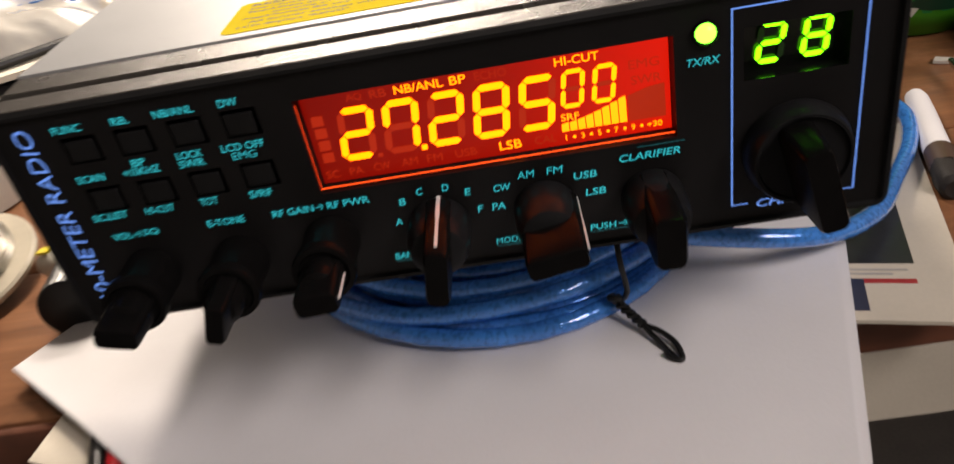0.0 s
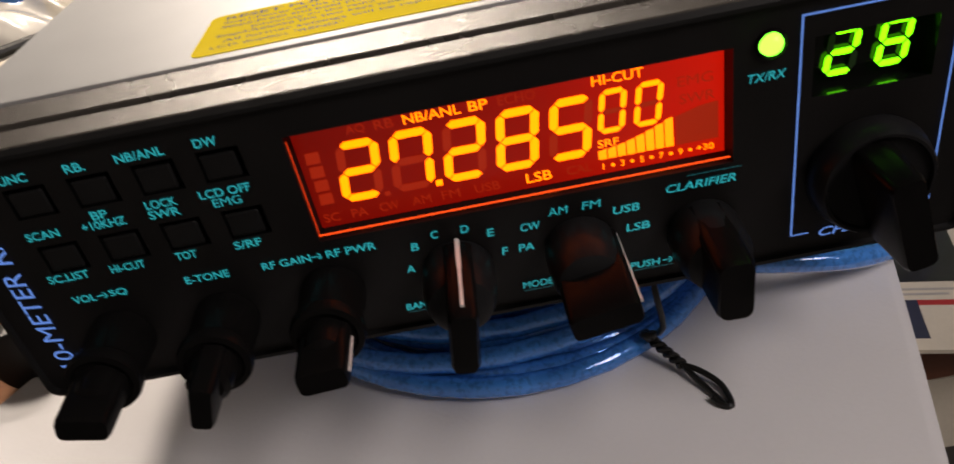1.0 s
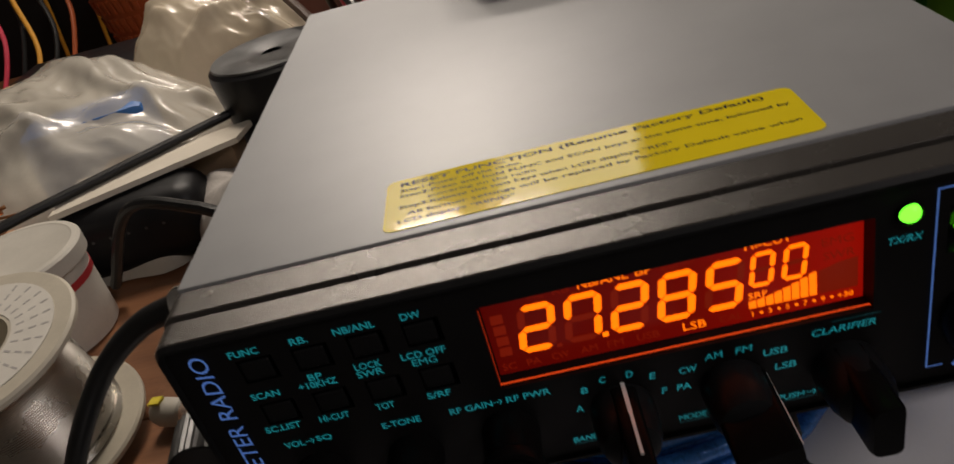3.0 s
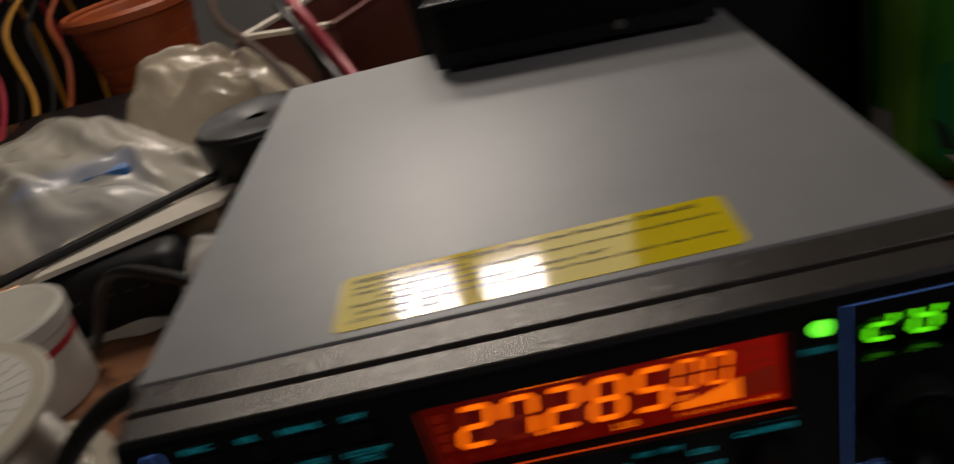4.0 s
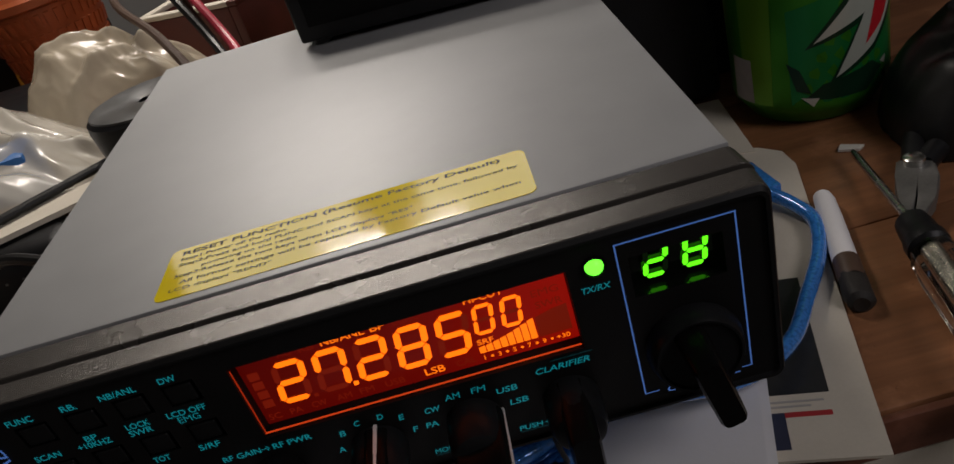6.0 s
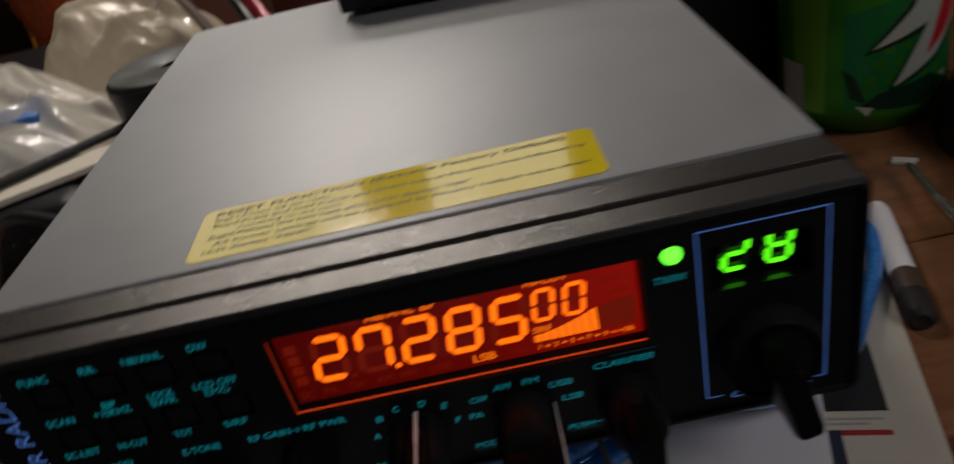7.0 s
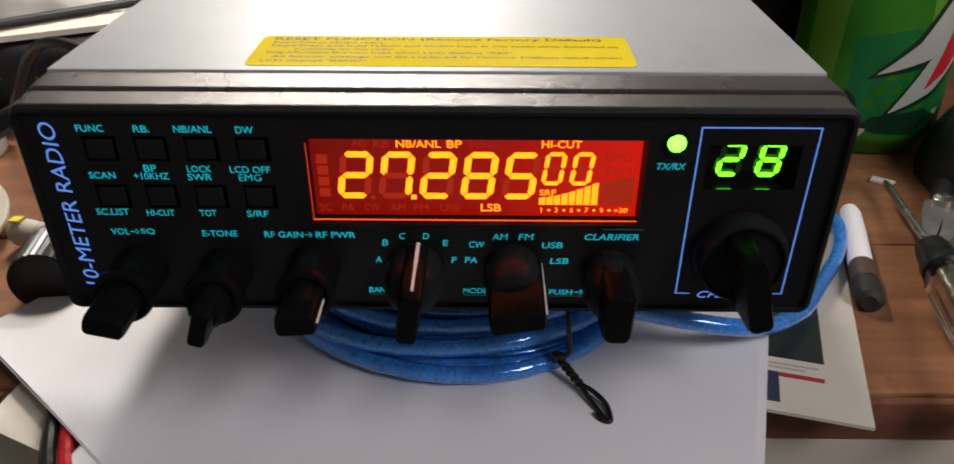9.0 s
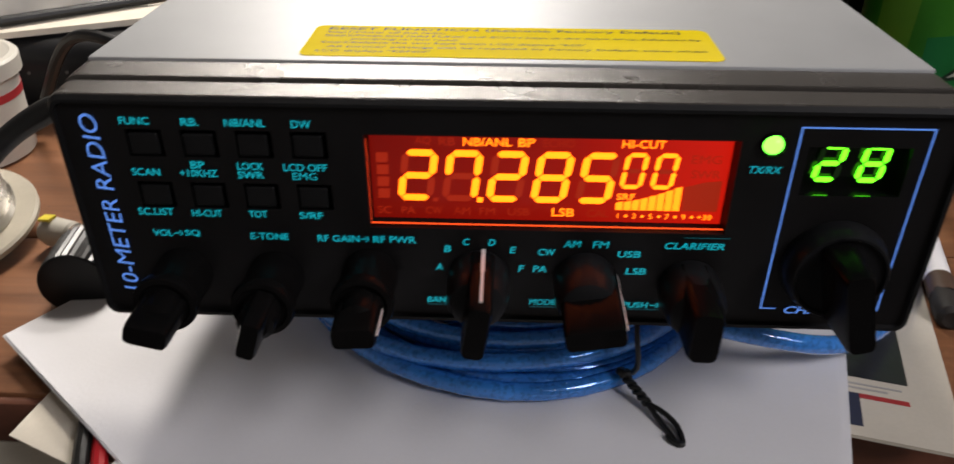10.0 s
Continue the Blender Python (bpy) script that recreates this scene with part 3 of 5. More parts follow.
def seven_segments(x, z, w, h, th, slant, gap):
    """Outlines of the segments a to g of a slanted digit."""
    m = h / 2
    t = th / 2
    pts = {"a": ((t, h - t), (w - t, h - t)), "g": ((t, m), (w - t, m)), "d": ((t, t), (w - t, t)),
           "f": ((t, m), (t, h - t)), "b": ((w - t, m), (w - t, h - t)), "e": ((t, t), (t, m)), "c": ((w - t, t), (w - t, m))}
    out = {}
    for k, (a, b) in pts.items():
        a, b = Vector(a), Vector(b)
        d = (b - a).normalized()
        s = Vector((-d.y, d.x))
        a, b = a + d * gap, b - d * gap
        poly = [a, a + d * t + s * t, b - d * t + s * t, b, b - d * t - s * t, a + d * t - s * t]
        out[k] = [(x + q.x + slant * q.y, z + q.y) for q in poly]
    return out


def flat(poly, depth, bm):
    bm.faces.new([bm.verts.new((x, depth, z)) for x, z in poly])


def digits(text, places, z, w, h, th, slant, gap, depth, lit, unlit, parent, name):
    for ch, x in zip(text, places):
        for k, poly in seven_segments(x, z, w, h, th, slant, gap).items():
            bm = bmesh.new()
            flat(poly, depth, bm)
            on = k in SEGMENTS[ch]
            front_part(name if on else "unlit_segment", bm, lit if on else unlit, parent=parent, smooth=False)


digits("27285", (-0.0222, -0.0120, -0.0018, 0.0084, 0.0186), 0.0724, 0.0082, 0.0132, 0.00165, 0.135, 0.00012, D - 0.0002, M_SEG, M_GHOST, lcd, "segment")
digits("00", (0.0285, 0.0354), 0.0765, 0.0052, 0.0092, 0.0011, 0.13, 0.0001, D - 0.0002, M_SEG, M_GHOST, lcd, "small_segment")
bm = bmesh.new()
flat([(-0.0037, 0.0722), (-0.0024, 0.0722), (-0.0023, 0.0735), (-0.0036, 0.0735)], D - 0.0002, bm)
front_part("decimal_point", bm, M_SEG, parent=lcd, smooth=False)
bm = bmesh.new()
flat([(-0.0139, 0.0722), (-0.0128, 0.0722), (-0.0127, 0.0732), (-0.0138, 0.0732)], D - 0.0002, bm)
front_part("unlit_point", bm, M_GHOST, parent=lcd, smooth=False)
for text, x, z, w, h in (("NB/ANL", -0.0014, 0.0877, 0.0108, 0.0020), ("BP", 0.0073, 0.0877, 0.0036, 0.0020), ("HI-CUT", 0.0332, 0.0878, 0.0096, 0.0020),
                         ("LSB", 0.0163, 0.0699, 0.0051, 0.0022), ("SRF", 0.0304, 0.0744, 0.0041, 0.0017)):
    lettering("lit_word", text, x, z, w, h, M_SEG_SMALL, D - 0.0002, bold=0.01, parent=lcd)
for i, text in enumerate(("1", "3", "5", "7", "9")):
    lettering("scale_mark", text, 0.0290 + 0.0038 * i, 0.0693, None, 0.0014, M_SEG_SMALL, D - 0.0002, bold=0.01, parent=lcd)
    bm = bmesh.new()
    cx = 0.0309 + 0.0038 * i
    flat([(cx + 0.0004 * math.cos(k * 0.785), 0.0693 + 0.0004 * math.sin(k * 0.785)) for k in range(8)], D - 0.0002, bm)
    front_part("scale_dot", bm, M_SEG_SMALL, parent=lcd, smooth=False)
lettering("scale_mark", "+30", 0.0490, 0.0693, 0.0034, 0.0014, M_SEG_SMALL, D - 0.0002, bold=0.01, parent=lcd)
for i in range(8):
    x = 0.0283 + 0.00186 * i
    top = 0.0019 + 0.0041 * (i / 7) ** 1.5
    bm = bmesh.new()
    flat([(x, 0.0709), (x + 0.00162, 0.0709), (x + 0.00162, 0.0709 + top + 0.0004), (x, 0.0709 + top)], D - 0.0002, bm)
    front_part("meter_bar", bm, M_SEG_SMALL, parent=lcd, smooth=False)
bm = bmesh.new()
flat([(0.0434, 0.0709), (0.0516, 0.0709), (0.0516, 0.0790), (0.0480, 0.0786), (0.0434, 0.0772)], D - 0.0002, bm)
front_part("unlit_meter_field", bm, M_GHOST, parent=lcd, smooth=False)
for text, x, z, w, h in (("SC", -0.0253, 0.0697, 0.0032, 0.0020), ("PA", -0.0197, 0.0697, 0.0032, 0.0020), ("CW", -0.0137, 0.0698, 0.0038, 0.0020),
                         ("AM", -0.0072, 0.0698, 0.0038, 0.0020), ("FM", -0.0013, 0.0698, 0.0036, 0.0020), ("USB", 0.0060, 0.0698, 0.0050, 0.0020),
                         ("CAL", 0.0243, 0.0698, 0.0050, 0.0020), ("EMG", 0.0474, 0.0843, 0.0066, 0.0021), ("SWR", 0.0477, 0.0806, 0.0066, 0.0021),
                         ("RB", -0.0104, 0.0877, 0.0036, 0.0020), ("AQ", -0.0158, 0.0877, 0.0036, 0.0020), ("ECHO", 0.0145, 0.0877, 0.0070, 0.0020)):
    lettering("unlit_word", text, x, z, w, h, M_GHOST, D - 0.0002, bold=0.005, parent=lcd)
for i in range(4):
    bm = bmesh.new()
    z = 0.0729 + 0.0031 * i
    flat([(-0.0266, z), (-0.0239, z), (-0.0237, z + 0.0025), (-0.0264, z + 0.0025)], D - 0.0002, bm)
    front_part("unlit_block", bm, M_GHOST, parent=lcd, smooth=False)
front_part("lit_edge", box(-0.0279, 0.0526, 0.0004, 0.0009, 0.06822, 0.06838), M_EDGE, "glowing lower edge of the window", lcd, smooth=False)
front_part("lit_edge", box(-0.02795, -0.02786, 0.0006, 0.0012, 0.0679, 0.0895), M_EDGE_DIM, "glowing side edge of the window", lcd, smooth=False)

# channel digits
digits("28", (0.0706, 0.0801), 0.0796, 0.0060, 0.0094, 0.00125, 0.12, 0.0002, 0.0038, M_GREEN, M_GREEN_OFF, chan_well, "segment")
# lamp beside them
led = front_part("led_lens", lathe([(0.0022, 0.0), (0.0021, 0.0006), (0.0017, 0.0013), (0.001, 0.0018), (0, 0.002)],
                                   Matrix.Translation((0.0596, 0, 0.0903)) @ TURN_UP, 20), M_LED, "round green indicator lamp, lit")
front_part("led_collar", lathe([(0.0029, 0.0), (0.0029, 0.0006), (0.0025, 0.0008), (0.0025, 0.0)], Matrix.Translation((0.0596, 0, 0.0903)) @ TURN_UP, 24, closed=False), M_KNOB)

# legends: text, middle x, z, width, height
CAPS = 0.00185
LEGENDS = (
    ("FUNC", -0.0776, 0.0934, 0.0065), ("RB.", -0.0655, 0.0933, 0.0038), ("NB/ANL", -0.0535, 0.0933, 0.0089), ("DW", -0.0414, 0.0932, 0.0042),
    ("SCAN", -0.0776, 0.0809, 0.0064), ("BP", -0.0656, 0.0829, 0.0031), ("+10KHZ", -0.0657, 0.0808, 0.0085), ("LOCK", -0.0538, 0.0828, 0.0059),
    ("SWR", -0.0540, 0.0806, 0.0059), ("LCD OFF", -0.0416, 0.0827, 0.0097), ("EMG", -0.0419, 0.0805, 0.0054), ("SC.LIST", -0.0775, 0.0706, 0.0082),
    ("HI-CUT", -0.0656, 0.0704, 0.0069), ("TOT", -0.0538, 0.0704, 0.0042), ("S/RF", -0.0415, 0.0703, 0.0054), ("E-TONE", -0.0519, 0.0644, 0.0089),
    ("A", -0.0124, 0.0568, 0.0017), ("B", -0.0104, 0.0620, 0.0016), ("C", -0.0060, 0.0640, 0.0015), ("D", 0.0, 0.0640, 0.0016), ("E", 0.0049, 0.0620, 0.0015),
    ("F", 0.0070, 0.0568, 0.0014), ("PA", 0.0113, 0.0568, 0.0032), ("CW", 0.0128, 0.0616, 0.0040), ("AM", 0.0186, 0.0640, 0.0040), ("FM", 0.0252, 0.0640, 0.0038),
    ("USB", 0.0319, 0.0615, 0.0053), ("LSB", 0.0339, 0.0567, 0.0048))
for text, x, z, w in LEGENDS:
    lettering("legend", text, x, z, w, CAPS, M_CYAN, slant=0.12 if text in ("AM", "FM", "USB", "LSB", "CW", "PA", "A", "B", "C", "D", "E", "F") else 0.0, bold=0.012)
lettering("legend", "VOL", -0.0770, 0.0648, 0.0047, CAPS, M_CYAN, bold=0.012)
lettering("legend", "SQ", -0.0700, 0.0648, 0.0036, CAPS, M_CYAN, bold=0.012)
lettering("legend", "RF GAIN", -0.0358, 0.0642, 0.0098, CAPS, M_CYAN, bold=0.012)
lettering("legend", "RF PWR", -0.0227, 0.0642, 0.0100, CAPS, M_CYAN, bold=0.012)
lettering("legend", "CLARIFIER", 0.0467, 0.0641, 0.0137, CAPS, M_CYAN, slant=0.2, bold=0.012)
lettering("legend", "TX/RX", 0.0590, 0.0843, 0.0070, 0.0018, M_CYAN, slant=0.2, bold=0.01)
lettering("legend", "BAND", -0.0155, 0.0471, 0.0062, 0.0017, M_CYAN, slant=0.1, bold=0.012, left=True)
lettering("legend", "MODE", 0.0092, 0.0470, 0.0064, 0.0017, M_CYAN, slant=0.1, bold=0.012, left=True)
lettering("legend", "PUSH", 0.0317, 0.0468, 0.0062, 0.0017, M_CYAN, slant=0.1, bold=0.012, left=True)
for x, z in ((-0.0732, 0.0648), (-0.0295, 0.0642), (0.0396, 0.0468)):
    bm = bmesh.new()
    arc = [radians(a) for a in range(-80, 81, 20)]
    for a, b in zip(arc, arc[1:]):
        flat([(x + 0.0008 * math.cos(a), z + 0.0008 * math.sin(a)), (x + 0.0008 * math.cos(b), z + 0.0008 * math.sin(b)),
              (x + 0.00055 * math.cos(b), z + 0.00055 * math.sin(b)), (x + 0.00055 * math.cos(a), z + 0.00055 * math.sin(a))], -0.0003, bm)
    flat([(x - 0.0012, z - 0.00012), (x + 0.0003, z - 0.00012), (x + 0.0003, z + 0.00012), (x - 0.0012, z + 0.00012)], -0.00031, bm)
    front_part("shaft_symbol", bm, M_CYAN, smooth=False)
for x0, x1, z in ((-0.0155, -0.0060, 0.0456), (0.0092, 0.0185, 0.0455), (0.0317, 0.0405, 0.0454), (0.0440, 0.0545, 0.0663)):
    bm = bmesh.new()
    flat([(x0, z), (x1, z), (x1, z + 0.00014), (x0, z + 0.00014)], -0.0003, bm)
    front_part("rule", bm, M_CYAN_DIM, smooth=False)
lettering("legend", "10-METER RADIO", -0.0878, 0.0714, 0.0470, 0.0039, M_BLUE, slant=0.12, bold=0.004, spin=90)
lettering("legend", "CHANNEL", 0.0706, 0.0464, 0.0190, 0.0022, M_BLUE, slant=0.25, bold=0.012, left=True)
for x0, x1, z0, z1 in ((0.0647, 0.0651, 0.0466, 0.0947), (0.0651, 0.0923, 0.0943, 0.0947), (0.0923, 0.0927, 0.0466, 0.0947),
                       (0.0651, 0.0685, 0.0466, 0.0469), (0.0900, 0.0923, 0.0466, 0.0469)):
    bm = bmesh.new()
    flat([(x0, z0), (x1, z0), (x1, z1), (x0, z1)], -0.0003, bm)
    front_part("frame_line", bm, M_BLUE, smooth=False)


# knobs: local z points out of the panel, local y along the pointer
def knob_pose(x, z, turn):
    y = -0.05 * (z - 0.064)
    base = Matrix(((1, 0, 0, x), (0, 0, -1, y), (0, 1, 0, z), (0, 0, 0, 1)))
    return base @ Matrix.Rotation(radians(turn), 4, "Z")


def grip(m, thick, up, down, z0, z1, taper=0.88):
    """The finger bar of a knob, a little narrower at its outer end and round at its ends."""
    bm = bmesh.new()
    rings = []
    for z, k, s in ((z0, 1.0, 1.0), (z1 - 0.0012, taper, 0.97), (z1, taper * 0.84, 0.93)):
        t = thick / 2 * k
        r = t * 0.55
        pts = rounded(-t, t, -down * s, up * s, r, 4)
        ring = [bm.verts.new(m @ Vector((px, py, z))) for px, py in pts]
        rings.append(ring)
    n = len(rings[0])
    for a, b in zip(rings, rings[1:]):
        for i in range(n):
            bm.faces.new((a[i], a[(i + 1) % n], b[(i + 1) % n], b[i]))
    bm.faces.new(rings[0])
    bm.faces.new(rings[-1])
    return bm


def pointer_line(m, up, z0, z1, w=0.0008):
    bm = bmesh.new()
    mid = z0 + (z1 - z0) * 0.45
    for a, b, k, h in ((z0, mid, 1.15, up - 0.0001), (mid, z1, 0.85, up)):
        q = [bm.verts.new(m @ Vector((x * w * k / 2, y, z))) for x, y, z in
             ((-1, h - 0.001, a), (1, h - 0.001, a), (1, h - 0.001, b), (-1, h - 0.001, b), (-1, h + 0.00025, a), (1, h + 0.00025, a), (1, h + 0.00025, b), (-1, h + 0.00025, b))]
        for f in ((0, 1, 2, 3), (4, 5, 6, 7), (0, 1, 5, 4), (1, 2, 6, 5), (2, 3, 7, 6), (3, 0, 4, 7)):
            bm.faces.new([q[i] for i in f])
    return bm


def bar_knob(x, z, turn, label, line=True, thick=0.0062, out=0.0250, half=0.0076, low=0.0062):
    m = knob_pose(x, z, turn)
    k = part("knob", lathe([(0.0072, 0.0006), (0.0073, 0.0016), (0.0073, 0.0060), (0.0071, 0.0100), (0.0062, 0.0128), (0.0045, 0.0138)], m, 36), M_SKIRT, radio, label)
    part("grip", grip(m, thick, half, low, 0.002, out), M_KNOB, k)
    if line:
        part("pointer_line", pointer_line(m, half, 0.0008, out - 0.0028), M_WHITE_LINE, k, "white pointer line", smooth=False)
    return k


def dual_knob(x, z, turn, label, line=False, thick=0.0060, half=0.0049, out=0.0272):
    m = knob_pose(x, z, turn)
    k = part("knob", lathe([(0.0066, 0.0006), (0.0067, 0.0020), (0.0064, 0.0110), (0.0066, 0.0118), (0.0072, 0.0124), (0.0073, 0.0140), (0.0070, 0.0150), (0.0058, 0.0152), (0.0054, 0.0146), (0.0040, 0.0146)], m, 36), M_KNOB, radio, label)
    inner = part("inner_knob", lathe([(0.0045, 0.0140), (0.0046, 0.0165), (0.0042, 0.0205), (0.0030, 0.0215)], m, 28), M_KNOB, k)
    part("grip", grip(m, thick, half, half, 0.0148, out, taper=0.92), M_KNOB, k)
    if line:
        part("pointer_line", pointer_line(m, half, 0.0165, out - 0.0015, 0.0006), M_WHITE_LINE, k, "white pointer line", smooth=False)
    return k


dual_knob(-0.0735, 0.0540, 76, "black double volume and squelch knob")
dual_knob(-0.0515, 0.0535, -17, "black double tone knob", thick=0.0050)
dual_knob(-0.0288, 0.0550, -86, "black double gain and power knob", line=True)
bar_knob(-0.0030, 0.0545, -8, "black band knob with a white pointer")
bar_knob(0.0220, 0.0545, -80, "black mode knob with a white pointer")
bar_knob(0.0466, 0.0530, 178, "black clarifier knob turned down", line=False, thick=0.0082, out=0.0222, half=0.0062, low=0.0070)
mk = knob_pose(0.0788, 0.0600, 14)
big = part("knob", lathe([(0.0117, 0.0005), (0.0120, 0.0018), (0.0115, 0.0040), (0.0111, 0.0058), (0.0106, 0.0066), (0.0100, 0.0066), (0.0096, 0.0058), (0.0060, 0.0056)], mk, 44), M_SKIRT, radio, "large black channel selector knob")
part("grip", grip(mk, 0.0080, 0.0090, 0.0122, 0.0050, 0.0195, taper=0.82), M_KNOB, big)

# yellow notice on the cover
label = part("label", plate(rounded(-0.0460, 0.0528, 0.0192, 0.0440, 0.0025), 0.10155, 0.00012), M_STICKER, radio, "glossy yellow notice label", smooth=False)
NOTICE = (("RESET FUNCTION (Resume Factory Default)", 0.0408, -0.0425, 0.0885, 0.0027, 0.022), ("Step1:Power off the radio.", 0.0378, -0.0425, 0.0300, 0.0019, 0.014),
          ("Step2:Press and hold FUNC and SCAN keys at the same time, followed by", 0.0350, -0.0425, 0.0925, 0.0020, 0.014),
          ("powering on the radio", 0.0322, -0.0355, 0.0260, 0.0018, 0.010), ("Step3:Release the two keys when LCD displays \"RES\"", 0.0294, -0.0425, 0.0640, 0.0020, 0.014),
          ("All former settings will be replaced by Factory Default value when", 0.0260, -0.0405, 0.0900, 0.0020, 0.012), ("LCD displays \"REND\"", 0.0228, -0.0425, 0.0270, 0.0020, 0.012))
for text, y, x, w, h, bold in NOTICE:
    me = text_mesh(text, w, h, 0.0, bold)
    part("notice_line", from_mesh(me, Matrix.Translation((x + w / 2, y, 0.10171))), M_INK, label, smooth=False)


# ---- blue cable coil under the radio ----
def coil_points(cx, cy, rx, ry, z, wob, n=40, a0=0.0, a1=360.0):
    out = []
    for i in range(n + 1):
        a = radians(a0 + (a1 - a0) * i / n)
        k = 1 + wob * math.sin(2 * a + z * 300) + wob * 0.6 * math.cos(3 * a + z * 500)
        out.append((cx + rx * k * math.cos(a), cy + ry * k * math.sin(a), z + 0.0012 * math.sin(3 * a + z * 800)))
    return out


coil = thing("cable_coil", (0.015, 0.09, 0.0065), "coil of translucent blue shielded cable under the radio", "cable")
LOOPS = ((0.004, 0.0900, 0.0700, 0.0790, 0.0098, 0.006), (0.008, 0.0890, 0.0660, 0.0735, 0.0098, 0.009), (0.012, 0.0890, 0.0640, 0.0680, 0.0100, 0.010),
         (0.002, 0.0910, 0.0710, 0.0755, 0.0150, 0.006), (0.010, 0.0905, 0.0650, 0.0690, 0.0152, 0.010), (0.006, 0.0920, 0.0690, 0.0705, 0.0203, 0.008),
         (0.010, 0.0925, 0.0630, 0.0640, 0.0206, 0.010), (0.004, 0.0930, 0.0680, 0.0660, 0.0256, 0.010), (0.010, 0.0940, 0.0620, 0.0590, 0.0258, 0.008),
         (0.007, 0.0940, 0.0650, 0.0610, 0.0310, 0.010), (0.010, 0.0960, 0.0600, 0.0590, 0.0350, 0.006))
for cx, cy, rx, ry, z, wob in LOOPS:
    pts = coil_points(cx, cy, rx, ry, z, wob)
    part("loop", tube(pts[:-1], 0.0027, 12, raw=True, closed=True), M_CABLE, coil)
lead = [(0.030, 0.030, 0.030), (0.060, 0.0255, 0.0235), (0.095, 0.0285, 0.0150), (0.118, 0.0440, 0.0090), (0.134, 0.0665, 0.0062), (0.1490, 0.0900, 0.0050), (0.1560, 0.1090, 0.0055), (0.1530, 0.1235, 0.0065), (0.1480, 0.1340, 0.0070)]
part("loose_end", tube(lead, 0.0029, 12, 14), M_CABLE, coil, "loose end of blue cable")
plug = part("plug", box(-0.006, 0.006, -0.012, 0.012, -0.0035, 0.0035, 0.0008), M_CABLE, coil, "translucent blue plug with a steel tip")
plug.matrix_parent_inverse = coil.matrix_basis.inverted() @ pose(0.1465, 0.1450, 0.0062, 0, 0, 188)
tip = part("plug_tip", box(-0.0058, 0.0058, -0.028, -0.012, -0.0022, 0.0022, 0.0004), M_STEEL, plug)

tie = thing("cable_tie", (0.040, 0.012, 0.008), "twisted black wire tie round the blue cable", "cable tie")
band = coil_points(0.0, 0.0, 0.0165, 0.0115, 0.0, 0.03, 20)[:-1]
mt = Matrix.Translation((0.036, 0.0265, 0.0185)) @ Matrix.Rotation(radians(18), 4, "Z") @ Matrix.Rotation(radians(90), 4, "Y") @ Matrix.Rotation(radians(38), 4, "Z")
part("band", tube([mt @ Vector(q) for q in band], 0.0008, 8, raw=True, closed=True), M_RUBBER, tie)


def twist(a, b, r, turns, phase, n=40):
    a, b = Vector(a), Vector(b)
    d = (b - a).normalized()
    s = d.cross(Vector((0, 0, 1))).normalized()
    t = s.cross(d)
    return [a + (b - a) * (i / n) + r * (math.cos(phase + turns * 6.283 * i / n) * s + math.sin(phase + turns * 6.283 * i / n) * t) for i in range(n + 1)]


for ph in (0.0, 3.14):
    part("twist", tube(twist((0.0372, 0.0165, 0.0120), (0.0430, 0.0090, 0.0085), 0.0008, 2.5, ph), 0.0007, 8, raw=True), M_RUBBER, tie)
part("knot", tube([(0.0368, 0.0178, 0.0125), (0.0358, 0.0162, 0.0135), (0.0372, 0.0152, 0.0135), (0.0382, 0.0168, 0.0128)], 0.0011, 8), M_RUBBER, tie)
part("loop", tube([(0.0430, 0.0090, 0.0085), (0.0466, 0.0062, 0.0082), (0.0498, 0.0018, 0.0075), (0.0508, -0.0030, 0.0066), (0.0500, -0.0048, 0.0066), (0.0478, -0.0035, 0.0068),
                   (0.0470, -0.0018, 0.0072)], 0.00075, 8), M_RUBBER, tie)
part("loop", tube([(0.0430, 0.0090, 0.0085), (0.0448, 0.0050, 0.0078), (0.0470, 0.0008, 0.0070), (0.0494, -0.0040, 0.0064), (0.0506, -0.0044, 0.0066)], 0.00075, 8), M_RUBBER, tie)

# ---- things to the right ----
def can_patch(poly, r, base, off=0.00012, n=6):
    """A printed shape on the can: outline points (angle in degrees, height), filled as a curved patch."""
    bm = bmesh.new()
    verts = [bm.verts.new((a / 100.0, h, 0)) for a, h in poly]
    f = bm.faces.new(verts)
    bmesh.ops.triangulate(bm, faces=[f])
    bmesh.ops.subdivide_edges(bm, edges=list(bm.edges), cuts=n, use_grid_fill=True)
    for v in bm.verts:
        a = radians(v.co.x * 100.0)
        h = v.co.y
        v.co = (base[0] + (r + off) * math.cos(a), base[1] + (r + off) * math.sin(a), base[2] + h)
    return bm


